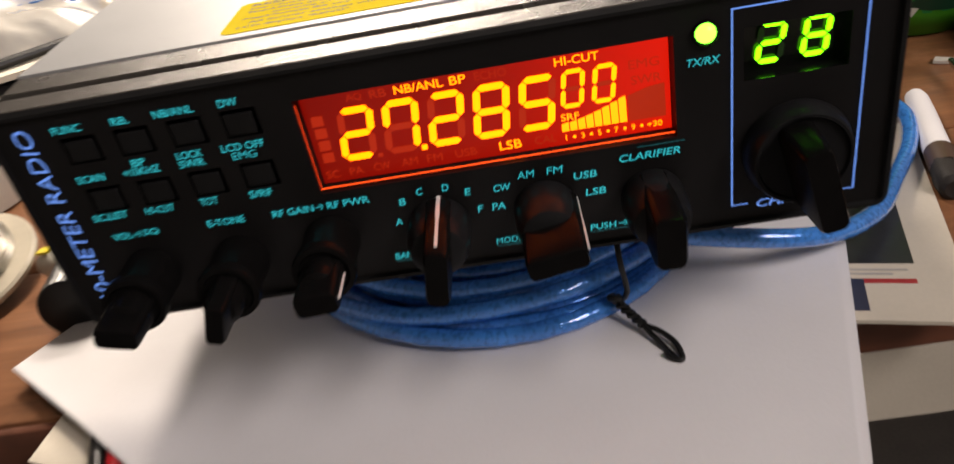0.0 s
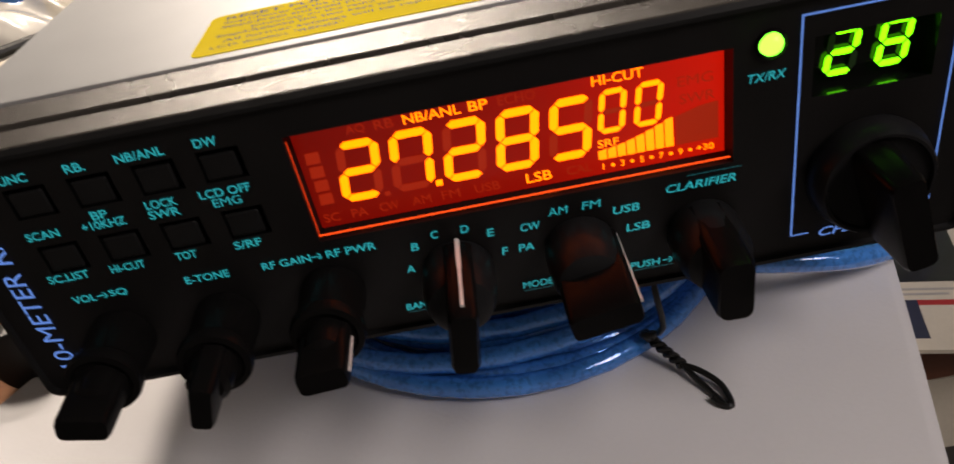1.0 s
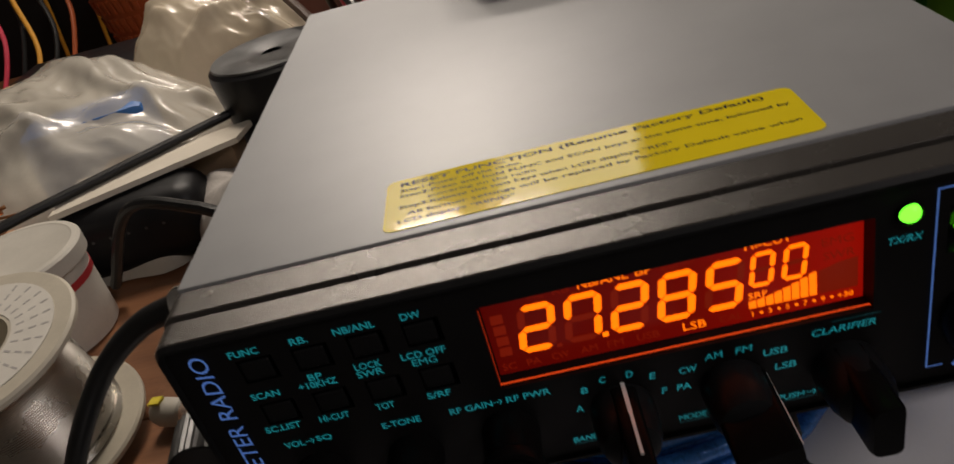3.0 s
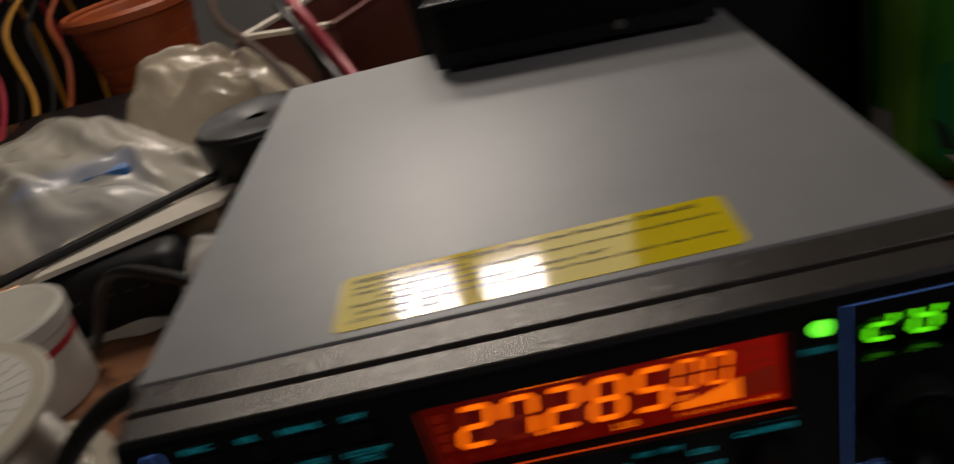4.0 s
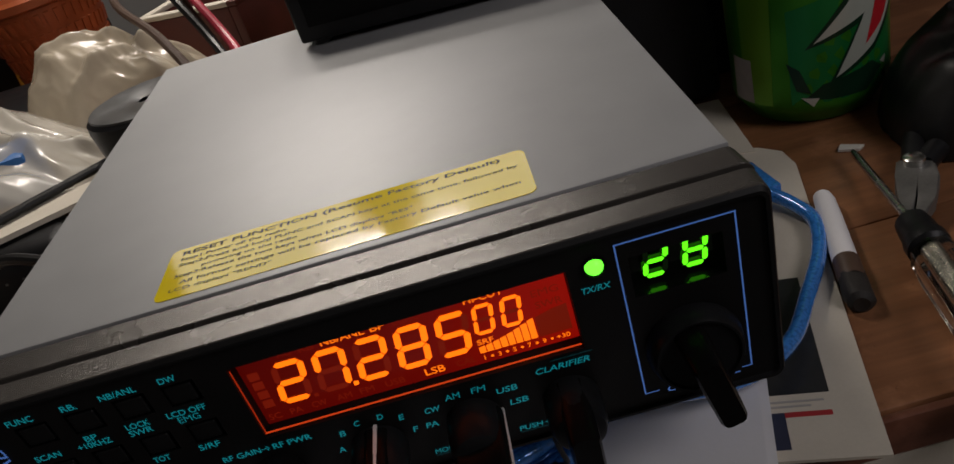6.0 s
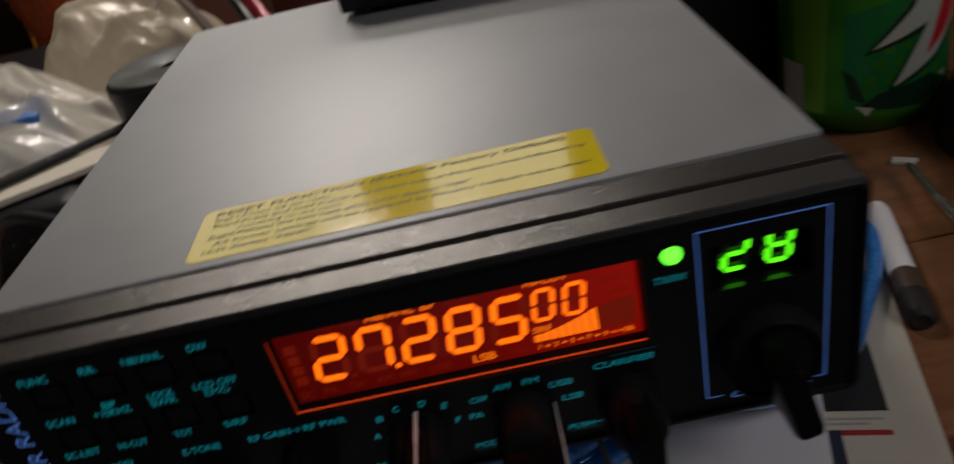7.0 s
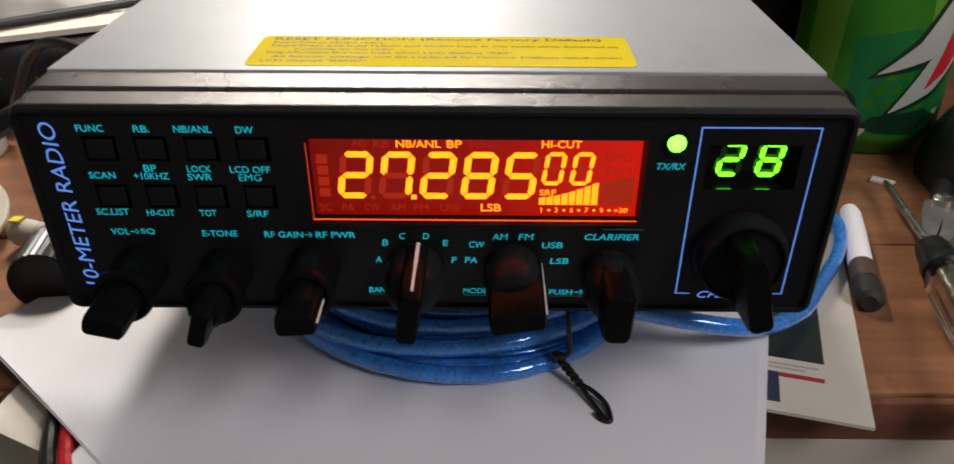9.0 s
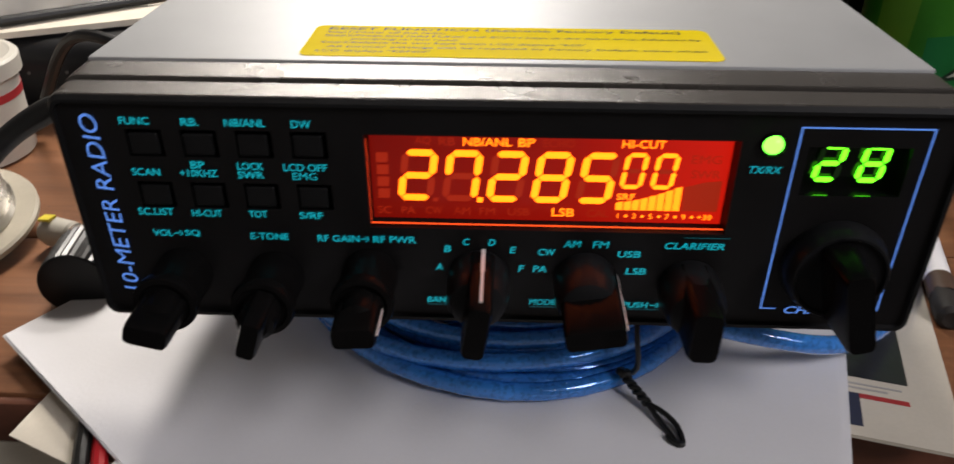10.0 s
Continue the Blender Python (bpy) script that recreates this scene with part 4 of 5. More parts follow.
CAN = (0.2045, 0.2190, 0.0)
can = thing("drink_can", CAN, "green printed aluminium drink can standing on the table", "can")
R = 0.0362
part("body", lathe([(0.022, 0.0035), (0.0265, 0.0008), (0.0275, 0.0), (0.0292, 0.0006), (0.0330, 0.0060), (R - 0.0006, 0.0095), (R, 0.0120), (R, 0.1010), (R - 0.001, 0.1040),
                    (0.0290, 0.1130), (0.0272, 0.1165), (0.0278, 0.1175), (0.0278, 0.1190), (0.0268, 0.1190), (0.0262, 0.1140)], Matrix.Translation(CAN), 64), M_CAN, can)
part("lid", lathe([(0.0262, 0.1142), (0.0100, 0.1146), (0.0, 0.1146)], Matrix.Translation(CAN), 48, closed=False), M_STEEL, can, "bare aluminium lid")
for off, poly, mat in (
    (0.00010, [(-165, 0.012), (-140, 0.012), (-134, 0.098), (-165, 0.098)], M_CAN_LIGHT),
    (0.00010, [(-126, 0.013), (-40, 0.013), (-42, 0.056), (-88, 0.064), (-126, 0.058)], M_CAN_DEEP),
    (0.00012, [(-80, 0.066), (-58, 0.062), (-50, 0.098), (-84, 0.098)], M_CAN_LIGHT),
    (0.00020, [(-128, 0.034), (-119, 0.030), (-112, 0.018), (-122, 0.020)], M_CAN_DARK),
    (0.00020, [(-116, 0.016), (-104, 0.022), (-66, 0.026), (-56, 0.021), (-72, 0.013), (-100, 0.014)], M_CAN_DARK),
    (0.00030, [(-119, 0.0165), (-107, 0.0155), (-111, 0.0115)], M_CAN_WHITE),
    (0.00030, [(-58, 0.0235), (-50, 0.0250), (-51, 0.0205)], M_CAN_WHITE)):
    part("print_patch", can_patch(poly, R, CAN, off), mat, can)
for off, poly, mat in ((0.0003, [(-115, 0.0395), (-85, 0.0605), (-66, 0.0835), (-52, 0.1000), (-18, 0.1000), (-25, 0.0660), (-40, 0.0445), (-64, 0.0310), (-100, 0.0210), (-77, 0.0460)], M_CAN_DARK),
                       (0.0004, [(-109, 0.0420), (-84, 0.0575), (-64, 0.0805), (-48, 0.0990), (-22, 0.0990), (-28, 0.0680), (-42, 0.0475), (-64, 0.0340), (-95, 0.0240), (-72, 0.0500)], M_CAN_WHITE),
                       (0.0005, [(-72, 0.0352), (-61, 0.0550), (-51, 0.0760), (-41, 0.0930), (-27, 0.0930), (-31, 0.0690), (-44, 0.0510), (-56, 0.0420)], M_CAN_RED)):
    part("emblem_shape", can_patch(poly, R, CAN, off), mat, can, "slanted white and red emblem shape")
part("emblem_bar", can_patch([(-52, 0.0600), (-45, 0.0820), (-42, 0.0800), (-48, 0.0580)], R, CAN, 0.0006), M_CAN_WHITE, can, "white stroke in the emblem")
part("print_panel", can_patch([(-178, 0.012), (-156, 0.012), (-156, 0.034), (-178, 0.034)], R, CAN, 0.0002), M_GREY_PRINT, can, "small grey printed panel")


def along(a, b):
    """A pose at a whose local z points at b."""
    d = Vector(b) - Vector(a)
    return Matrix.Translation(a) @ d.to_track_quat("Z", "Y").to_matrix().to_4x4()


sd0, sd1, sd2 = Vector((0.1905, 0.1480, 0.0062)), Vector((0.1805, 0.0830, 0.0100)), Vector((0.1640, -0.0080, 0.0105))
sd = thing("screwdriver", (0.175, 0.06, 0.0), "small screwdriver with a clear amber handle and black collar", "screwdriver")
L = (sd1 - sd0).length
part("shaft", lathe([(0.0004, 0.0), (0.0011, 0.0008), (0.0016, 0.006), (0.0016, L + 0.002)], along(sd0, sd1), 16), M_STEEL, sd, "bright steel shaft")
part("collar", lathe([(0.0030, -0.004), (0.0058, -0.002), (0.0064, 0.003), (0.0066, 0.009), (0.0074, 0.0105), (0.0074, 0.0150), (0.0060, 0.0165)], along(sd1, sd2), 24), M_BLACK, sd, "black plastic collar")
LH = (sd2 - sd1).length
ribs = lathe([(0.0056, 0.0160), (0.0082, 0.0190), (0.0088, 0.030), (0.0086, LH - 0.010), (0.0070, LH - 0.002), (0.0, LH)], along(sd1, sd2), 40, closed=False)
ax = (sd2 - sd1).normalized()
for v in ribs.verts:
    q = v.co - sd1
    rad = q - ax * q.dot(ax)
    if rad.length > 0.004:
        ang = math.atan2(rad.cross(Vector((0, 0, 1))).dot(ax), rad.z)
        v.co -= rad.normalized() * 0.0007 * (0.5 + 0.5 * math.cos(8 * ang))
part("grip", ribs, M_AMBER, sd, "clear amber fluted handle")
part("core", lathe([(0.0022, 0.012), (0.0022, LH * 0.55)], along(sd1, sd2), 12), M_STEEL, sd)

roll = thing("paper_roll", (0.16, 0.09, 0.0), "white rolled paper stick with a scorched black end", "paper roll")
r0, r1 = Vector((0.1670, 0.1260, 0.0042)), Vector((0.1490, 0.0600, 0.0042))
LR = (r1 - r0).length


def ragged(bm, amount, seed):
    """Pushes a turned shape about a little, so that it is no longer true."""
    for v in bm.verts:
        q = v.co * 140
        v.co += Vector((noise.noise((q.x, q.y, seed)), noise.noise((q.y, q.z, seed + 4)), 0.6 * noise.noise((q.z, q.x, seed + 8)))) * amount
    return bm


part("stick", ragged(lathe([(0.0, 0.0), (0.0022, 0.0002), (0.0036, 0.0020), (0.0042, 0.006), (0.0044, LR * 0.3), (0.0046, LR * 0.6), (0.0045, LR * 0.72), (0.0044, LR * 0.84)], along(r0, r1), 24, closed=False), 0.0005, 2.0), M_PAPER, roll)
part("scorch_ring", ragged(lathe([(0.0047, LR * 0.68), (0.0048, LR * 0.76), (0.0047, LR * 0.85)], along(r0, r1), 24, closed=False), 0.0006, 2.0), M_BROWN_WIRE, roll, "brown singed paper")
part("burnt_end", ragged(lathe([(0.0046, LR * 0.80), (0.0050, LR * 0.86), (0.0052, LR * 0.95), (0.0046, LR * 1.02), (0.0028, LR * 1.04), (0.0, LR * 1.03)], along(r0, r1), 20, closed=False), 0.0012, 5.0), M_SCORCH, roll, "scorched black end")

# pliers lying behind the screwdriver
pl = thing("pliers", (0.205, 0.13, 0.0), "worn dark steel pliers with black sleeves", "pliers")


def bent_bar(points, widths, z0, z1, bm=None):
    """A flat bar of changing width along a line on the table."""
    path = [Vector((*q, 0)) for q in points]
    left, right = [], []
    for i, q in enumerate(path):
        t = (path[min(i + 1, len(path) - 1)] - path[max(i - 1, 0)]).normalized()
        s = Vector((-t.y, t.x, 0))
        left.append(tuple((q + s * widths[i] / 2).xy))
        right.append(tuple((q - s * widths[i] / 2).xy))
    out = plate(left + right[::-1], z0, z1 - z0)
    bmesh.ops.bevel(out, geom=[e for e in out.edges], offset=0.0008, segments=2, affect="EDGES")
    return out


part("jaw", bent_bar([(0.1820, 0.0900), (0.1890, 0.1030), (0.1960, 0.1160), (0.2020, 0.1260)], [0.003, 0.006, 0.008, 0.008], 0.002, 0.009), M_JAW, pl)
part("jaw", bent_bar([(0.1855, 0.0885), (0.1950, 0.1000), (0.2025, 0.1120), (0.2070, 0.1240)], [0.003, 0.006, 0.008, 0.008], 0.0022, 0.0088), M_JAW, pl)
part("pivot", lathe([(0.0042, 0.0), (0.0042, 0.0116), (0.0030, 0.0124)], Matrix.Translation((0.2028, 0.1225, 0.0)), 20), M_STEEL, pl, "round steel pivot")
part("sleeve", tube([(0.2035, 0.1240, 0.006), (0.2120, 0.1390, 0.0055), (0.2200, 0.1500, 0.0055), (0.2310, 0.1570, 0.0055)], 0.0048, 12), M_BLACK, pl, "black rubber sleeve")
part("sleeve", tube([(0.2065, 0.1230, 0.006), (0.2170, 0.1320, 0.0055), (0.2300, 0.1390, 0.0055), (0.2400, 0.1420, 0.0055)], 0.0048, 12), M_BLACK, pl, "black rubber sleeve")


def pillow(cx, cy, rx, ry, top, turn, seed, rough=0.25, n=40, base=0.0, sharp=1.0):
    """A crumpled bag or cloth lying on the table: a closed heap with ridged folds."""
    bm = bmesh.new()
    ca, sa = math.cos(radians(turn)), math.sin(radians(turn))
    rings = []
    for j in range(n + 1):
        t = j / n
        ring = []
        for i in range(n * 2):
            a = math.pi * i / n
            edge = 1 + 0.16 * noise.noise((math.cos(a) * 1.6, math.sin(a) * 1.6, seed)) + 0.05 * noise.noise((math.cos(a) * 5, math.sin(a) * 5, seed + 3))
            k = t ** 0.8 * edge
            x, y = rx * k * math.cos(a), ry * k * math.sin(a)
            f = noise.noise((x * 14, y * 14, seed)) * 0.7 + (0.35 - abs(noise.noise((x * 26, y * 26, seed + 7)))) * 1.3 + (0.3 - abs(noise.noise((x * 60 + y * 25, y * 50, seed + 2)))) * 0.7
            h = base + (top - base) * (max(0, 1 - t ** 2.6) ** 0.55) * (1 + rough * f * sharp)
            ring.append(bm.verts.new((cx + x * ca - y * sa, cy + x * sa + y * ca, h + 0.0006)))
        rings.append(ring)
    bm.faces.new(rings[0])
    for a, b in zip(rings, rings[1:]):
        for i in range(n * 2):
            j = (i + 1) % (n * 2)
            bm.faces.new((a[i], a[j], b[j], b[i]))
    bm.faces.new(rings[-1])
    bmesh.ops.remove_doubles(bm, verts=bm.verts, dist=1e-6)
    return bm


# ---- things to the left ----
def reel(name, cx, cy, rf, rw, height, tilt, label):
    m = Matrix.Translation((cx, cy, rf * math.sin(radians(tilt)))) @ Matrix.Rotation(radians(tilt), 4, "X")
    s = thing(name, (cx, cy, 0), label, "solder reel")
    for z, tag in ((0.0, "flange"), (height - 0.0035, "flange")):
        part(tag, lathe([(0.0155, z), (rf - 0.001, z), (rf, z + 0.001), (rf, z + 0.0026), (rf - 0.001, z + 0.0035), (0.0155, z + 0.0035), (0.0155, z)], m, 56, closed=False), M_IVORY, s, "ivory plastic flange")
    part("hub", lathe([(0.0155, 0.0005), (0.0155, height - 0.0005)], m, 40, closed=False), M_IVORY, s)
    prof = [(0.0160, 0.0036)]
    turns = int((height - 0.0075) / 0.0009)
    for i in range(turns):
        z = 0.0037 + i * 0.0009
        r = rw + (0.0012 if i < 4 else 0) - (0.004 * (i / turns) ** 2)
        prof += [(r - 0.0003, z), (r, z + 0.0003), (r, z + 0.0006), (r - 0.0003, z + 0.0009)]
    prof.append((0.0160, height - 0.0037))
    part("wire", lathe(prof, m, 64, closed=False), M_SOLDER, s, "wound bright solder wire")
    return s, m


REEL_H = 0.052
reel_a, mr = reel("solder_reel", -0.2125, 0.0970, 0.0390, 0.0300, REEL_H, 9, "reel of solder wire with ivory flanges and paper label")
part("label", lathe([(0.0168, REEL_H + 0.0001), (0.0320, REEL_H + 0.0001), (0.0320, REEL_H + 0.0003), (0.0168, REEL_H + 0.0003), (0.0168, REEL_H + 0.0001)], mr, 48, closed=False), M_LABEL, reel_a, "round paper label with orange fields")


def on_reel(bm):
    bmesh.ops.transform(bm, matrix=mr, verts=bm.verts)
    return bm


for a0 in (150, 250):
    pts = [(r * math.cos(radians(a)), r * math.sin(radians(a))) for r, span in ((0.0312, range(a0, a0 + 46, 5)), (0.0172, range(a0 + 45, a0 - 1, -5))) for a in span]
    part("orange_field", on_reel(plate(pts, REEL_H + 0.0003, 0.0001)), M_ORANGE_PRINT, reel_a, smooth=False)
for i in range(12):
    a = radians(-70 + i * 13)
    for rr in (0.0200, 0.0248, 0.0292):
        c = Vector((rr * math.cos(a), rr * math.sin(a)))
        d, s = Vector((math.cos(a), math.sin(a))) * 0.0014, Vector((-math.sin(a), math.cos(a))) * 0.0004
        part("print_bar", on_reel(plate([tuple(c + d + s), tuple(c + d - s), tuple(c - d - s), tuple(c - d + s)], REEL_H + 0.0003, 0.0001)), M_GREY_PRINT, reel_a, smooth=False)

jar = thing("jar", (-0.2490, 0.1800, 0), "aged white plastic jar with a red stripe and flat lid", "jar")
mj = Matrix.Translation((-0.2490, 0.1800, 0)) @ Matrix.Diagonal((1.0, 1.0, 0.74, 1.0))
part("body", lathe([(0.029, 0.0), (0.031, 0.001), (0.031, 0.050), (0.028, 0.052)], mj, 48), M_WHITE_PLASTIC, jar)
part("stripe", lathe([(0.0311, 0.037), (0.0313, 0.0371), (0.0313, 0.0419), (0.0311, 0.042)], mj, 48, closed=False), M_RED_PRINT, jar, "red stripe")
part("lid", lathe([(0.0325, 0.050), (0.0335, 0.051), (0.0335, 0.060), (0.0325, 0.0615), (0.0300, 0.0618), (0.0290, 0.0610), (0.0, 0.0610)], mj, 56, closed=False), M_WHITE_PLASTIC, jar, "flat white lid")

mic = thing("microphone", (-0.192, 0.196, 0.0), "black plastic radio microphone lying beside the radio", "microphone")
bm = box(-0.044, 0.040, -0.020, 0.020, 0.0, 0.040, 0.013, 5)
bmesh.ops.transform(bm, matrix=pose(-0.215, 0.2380, 0.0005, 0, 0, 6), verts=bm.verts)
part("shell", bm, M_BLACK, mic)
for i in range(6):
    q = pose(-0.215, 0.2380, 0.0005, 0, 0, 6) @ Vector((-0.026 + i * 0.009, -0.0197, 0.026))
    part("grille_hole", lathe([(0.0008, 0.0), (0.0008, 0.0006)], Matrix.Translation(q) @ Matrix.Rotation(radians(90), 4, "X"), 8), M_DARK_STEEL, mic)

mic_lead = thing("microphone_lead", (-0.13, 0.05, 0.0), "black microphone lead with a steel screw plug in the radio's side", "cable")
ml = along((-0.0935, 0.0500, 0.0800), (-0.1300, 0.0520, 0.0760))
part("plug", lathe([(0.0060, 0.0), (0.0066, 0.0006), (0.0066, 0.0070), (0.0060, 0.0075), (0.0052, 0.0078), (0.0050, 0.0200), (0.0044, 0.0215), (0.0040, 0.0215)], ml, 28), M_STEEL, mic_lead, "bright steel screw plug")
part("lead", tube([(-0.1120, 0.0510, 0.0780), (-0.128, 0.0512, 0.0735), (-0.142, 0.0450, 0.0640), (-0.152, 0.0300, 0.0480), (-0.159, 0.0200, 0.0250), (-0.168, 0.0250, 0.0060), (-0.195, 0.0400, 0.0036), (-0.240, 0.0600, 0.0036), (-0.30, 0.080, 0.0036)],
                  lambda t: 0.0040 - 0.0010 * min(1, t * 3), 12), M_RUBBER, mic_lead)

solo("grey_lead", tube([(-0.150, 0.118, 0.0028), (-0.138, 0.142, 0.0028), (-0.120, 0.168, 0.0028), (-0.100, 0.190, 0.0028)], 0.0026, 10), M_VIOLET_WIRE, (-0.13, 0.15, 0.0), "grey-violet lead lying on the table beside the radio", "cable")
bulb = thing("led_bulb", (-0.155, 0.090, 0.0), "small clear wedge bulb with a yellow chip", "bulb")
mb = along((-0.1475, 0.0925, 0.0062), (-0.1740, 0.1000, 0.0072))
part("base", lathe([(0.0030, 0.0), (0.0050, 0.001), (0.0052, 0.008), (0.0046, 0.009)], mb, 20), M_CLEAR, bulb)
part("head", lathe([(0.0046, 0.009), (0.0054, 0.010), (0.0056, 0.019), (0.0044, 0.022), (0.0, 0.0225)], mb, 20, closed=False), M_WHITE_PLASTIC, bulb)
bm = box(-0.0025, 0.0025, -0.0020, 0.0020, 0.0, 0.0010)
bmesh.ops.transform(bm, matrix=pose(-0.1660, 0.0972, 0.0122, 0, -6, -14), verts=bm.verts)
part("chip", bm, M_CHIP, bulb, "square yellow chip")

screw = thing("thumb_screw", (-0.135, 0.062, 0.0), "knurled grey thumb screw with a black end lying on the table", "screw")
ms = along((-0.1368, 0.0548, 0.0117), (-0.1395, 0.0760, 0.0117))
kn = [(0.0, -0.0004), (0.0108, 0.0), (0.0113, 0.0006)]
bm = lathe([(0.0113, 0.0006), (0.0115, 0.0012), (0.0115, 0.020), (0.0100, 0.0215)], ms, 60)
for i, v in enumerate(bm.verts):
    if i % 2:
        v.co += (ms.translation + (ms.to_3x3() @ Vector((0, 0, 1))) * (ms.inverted() @ v.co).z - v.co) * 0.05
part("body", bm, M_DARK_STEEL, screw, "knurled grey body")
part("cap", lathe(kn, ms, 36, closed=False), M_BLACK, screw, "black end cap")

wires = thing("power_leads", (-0.11, 0.0, 0.0), "pair of thick black and red power leads under the paper", "cable")
for dx, mat, nm in ((0.0, M_RUBBER, "black_lead"), (0.0050, M_RED_WIRE, "red_lead")):
    part(nm, tube([(-0.118 + dx, 0.040, 0.0026), (-0.1145 + dx, 0.018, 0.0026), (-0.1100 + dx, 0.0, 0.0026), (-0.1053 + dx, -0.0138, 0.0026), (-0.1011 + dx, -0.0231, 0.0026), (-0.096 + dx, -0.040, -0.008), (-0.092 + dx, -0.050, -0.06), (-0.092 + dx, -0.045, -0.4)],
                  0.0022, 10), mat, wires)

def film_bag(cx, cy, rx, ry, top, turn, seed, folds, n=104):
    """A half-empty film bag: a soft heap with long drawn folds, fine crinkles and pulled corners."""
    bm = bmesh.new()
    ca, sa = math.cos(radians(turn)), math.sin(radians(turn))
    grid = []
    for j in range(n + 1):
        row = []
        for i in range(n + 1):
            u, v = 2 * i / n - 1, 2 * j / n - 1
            pull = 1 + 0.10 * noise.noise((u * 1.4, v * 1.4, seed)) + 0.06 * noise.noise((u * 4, v * 4, seed + 5))
            x, y = u * rx * pull * (1 - 0.10 * v * v), v * ry * pull * (1 - 0.12 * u * u)
            body = max(0.0, (1 - abs(u) ** 2.4) * (1 - abs(v) ** 2.4)) ** 0.62
            h = 1 + 0.18 * noise.noise((u * 1.5, v * 1.5, seed + 1)) + 0.06 * noise.noise((u * 4.5 + v * 2, v * 4, seed + 2))
            for px, py, ang, width, height in folds:
                du, dv = u - px, v - py
                across = -du * math.sin(radians(ang)) + dv * math.cos(radians(ang)) + 0.10 * noise.noise((u * 3, v * 3, seed + 9))
                h += height * math.exp(-(across / width) ** 2)
            h += 0.03 * (0.3 - abs(noise.noise((u * 9 + v * 5, v * 9, seed + 3))))
            row.append(bm.verts.new((cx + x * ca - y * sa, cy + x * sa + y * ca, 0.0008 + top * body * max(0.1, h))))
        grid.append(row)
    for a, b in zip(grid, grid[1:]):
        for i in range(n):
            bm.faces.new((a[i], a[i + 1], b[i + 1], b[i]))
    rim = grid[0] + [r[-1] for r in grid[1:]] + grid[-1][-2::-1] + [r[0] for r in grid[-2:0:-1]]
    bm.faces.new(rim[::-1])
    return bm


bag = thing("plastic_bag", (-0.285, 0.33, 0.0), "clear crumpled plastic bag holding a blue part", "bag")
part("film", film_bag(-0.302, 0.338, 0.150, 0.092, 0.076, -20, 3.1, ((0.25, 0.25, -30, 0.06, 0.10), (0.0, 0.45, -12, 0.06, 0.08), (0.55, 0.0, 55, 0.05, 0.09), (-0.4, 0.1, -35, 0.06, 0.08), (0.1, -0.3, 15, 0.08, -0.08))), M_FILM, bag)
bm = box(-0.036, 0.036, -0.020, 0.020, 0.0, 0.064, 0.006)
bmesh.ops.transform(bm, matrix=pose(-0.254, 0.312, 0.0010, 0, 0, 14), verts=bm.verts)
solo("blue_part", bm, M_BLUE_ITEM, (-0.254, 0.312, 0.0), "blue plastic part inside the clear bag", "plastic part")
bag = thing("plastic_bag", (-0.215, 0.425, 0.0), "smoky crumpled plastic bag standing behind the radio", "bag")
part("film", film_bag(-0.206, 0.440, 0.086, 0.046, 0.084, -14, 8.4, ((0.0, 0.2, -12, 0.07, 0.07), (0.4, 0.0, 60, 0.06, 0.07), (-0.4, -0.2, 30, 0.06, 0.06))), M_FILM_BROWN, bag)
puck = thing("speaker_puck", (-0.138, 0.315, 0.0), "round black plastic puck with a grey top", "puck")
mp = Matrix.Translation((-0.1385, 0.3150, 0.0))
part("body", lathe([(0.026, 0.0), (0.030, 0.002), (0.037, 0.052), (0.038, 0.064), (0.0375, 0.068), (0.035, 0.070)], mp, 56), M_BLACK, puck)
part("top", lathe([(0.0352, 0.0700), (0.0350, 0.0712), (0.008, 0.0712), (0.006, 0.0700), (0.0, 0.0700)], mp, 48, closed=False), M_DARK_STEEL, puck, "flat grey top")
env = [(-0.2450, 0.2180), (-0.1580, 0.2620), (-0.1540, 0.2850), (-0.2450, 0.2580)]
solo("envelope", plate(env, 0.0420, 0.0030), M_CREAM, (-0.20, 0.25, 0.0420), "cream paper envelope lying across the clutter", "envelope", smooth=False)
solo("cardboard_box", box(-0.240, -0.163, 0.264, 0.288, 0.0, 0.0415, 0.001), M_CARD, (-0.2, 0.276, 0.0), "low brown cardboard box under the envelope", "box")
solo("black_rod", tube([(-0.2700, 0.2080, 0.0480), (-0.2200, 0.2500, 0.0480), (-0.1680, 0.2930, 0.0480)], 0.0026, 10), M_RUBBER, (-0.22, 0.25, 0.0454), "thin black rod lying across the envelope", "rod")
solo("black_lead", tube([(-0.2200, 0.1990, 0.0100), (-0.185, 0.178, 0.0550), (-0.150, 0.163, 0.0560), (-0.118, 0.150, 0.0450), (-0.098, 0.150, 0.0440)], 0.0026, 10), M_RUBBER, (-0.16, 0.17, 0.0), "thin black lead running to the radio", "cable")
scrap = thing("wire_scraps", (-0.275, 0.225, 0.0), "heap of copper-coloured wire scraps", "wire scraps", kind="stuff")
bm = bmesh.new()
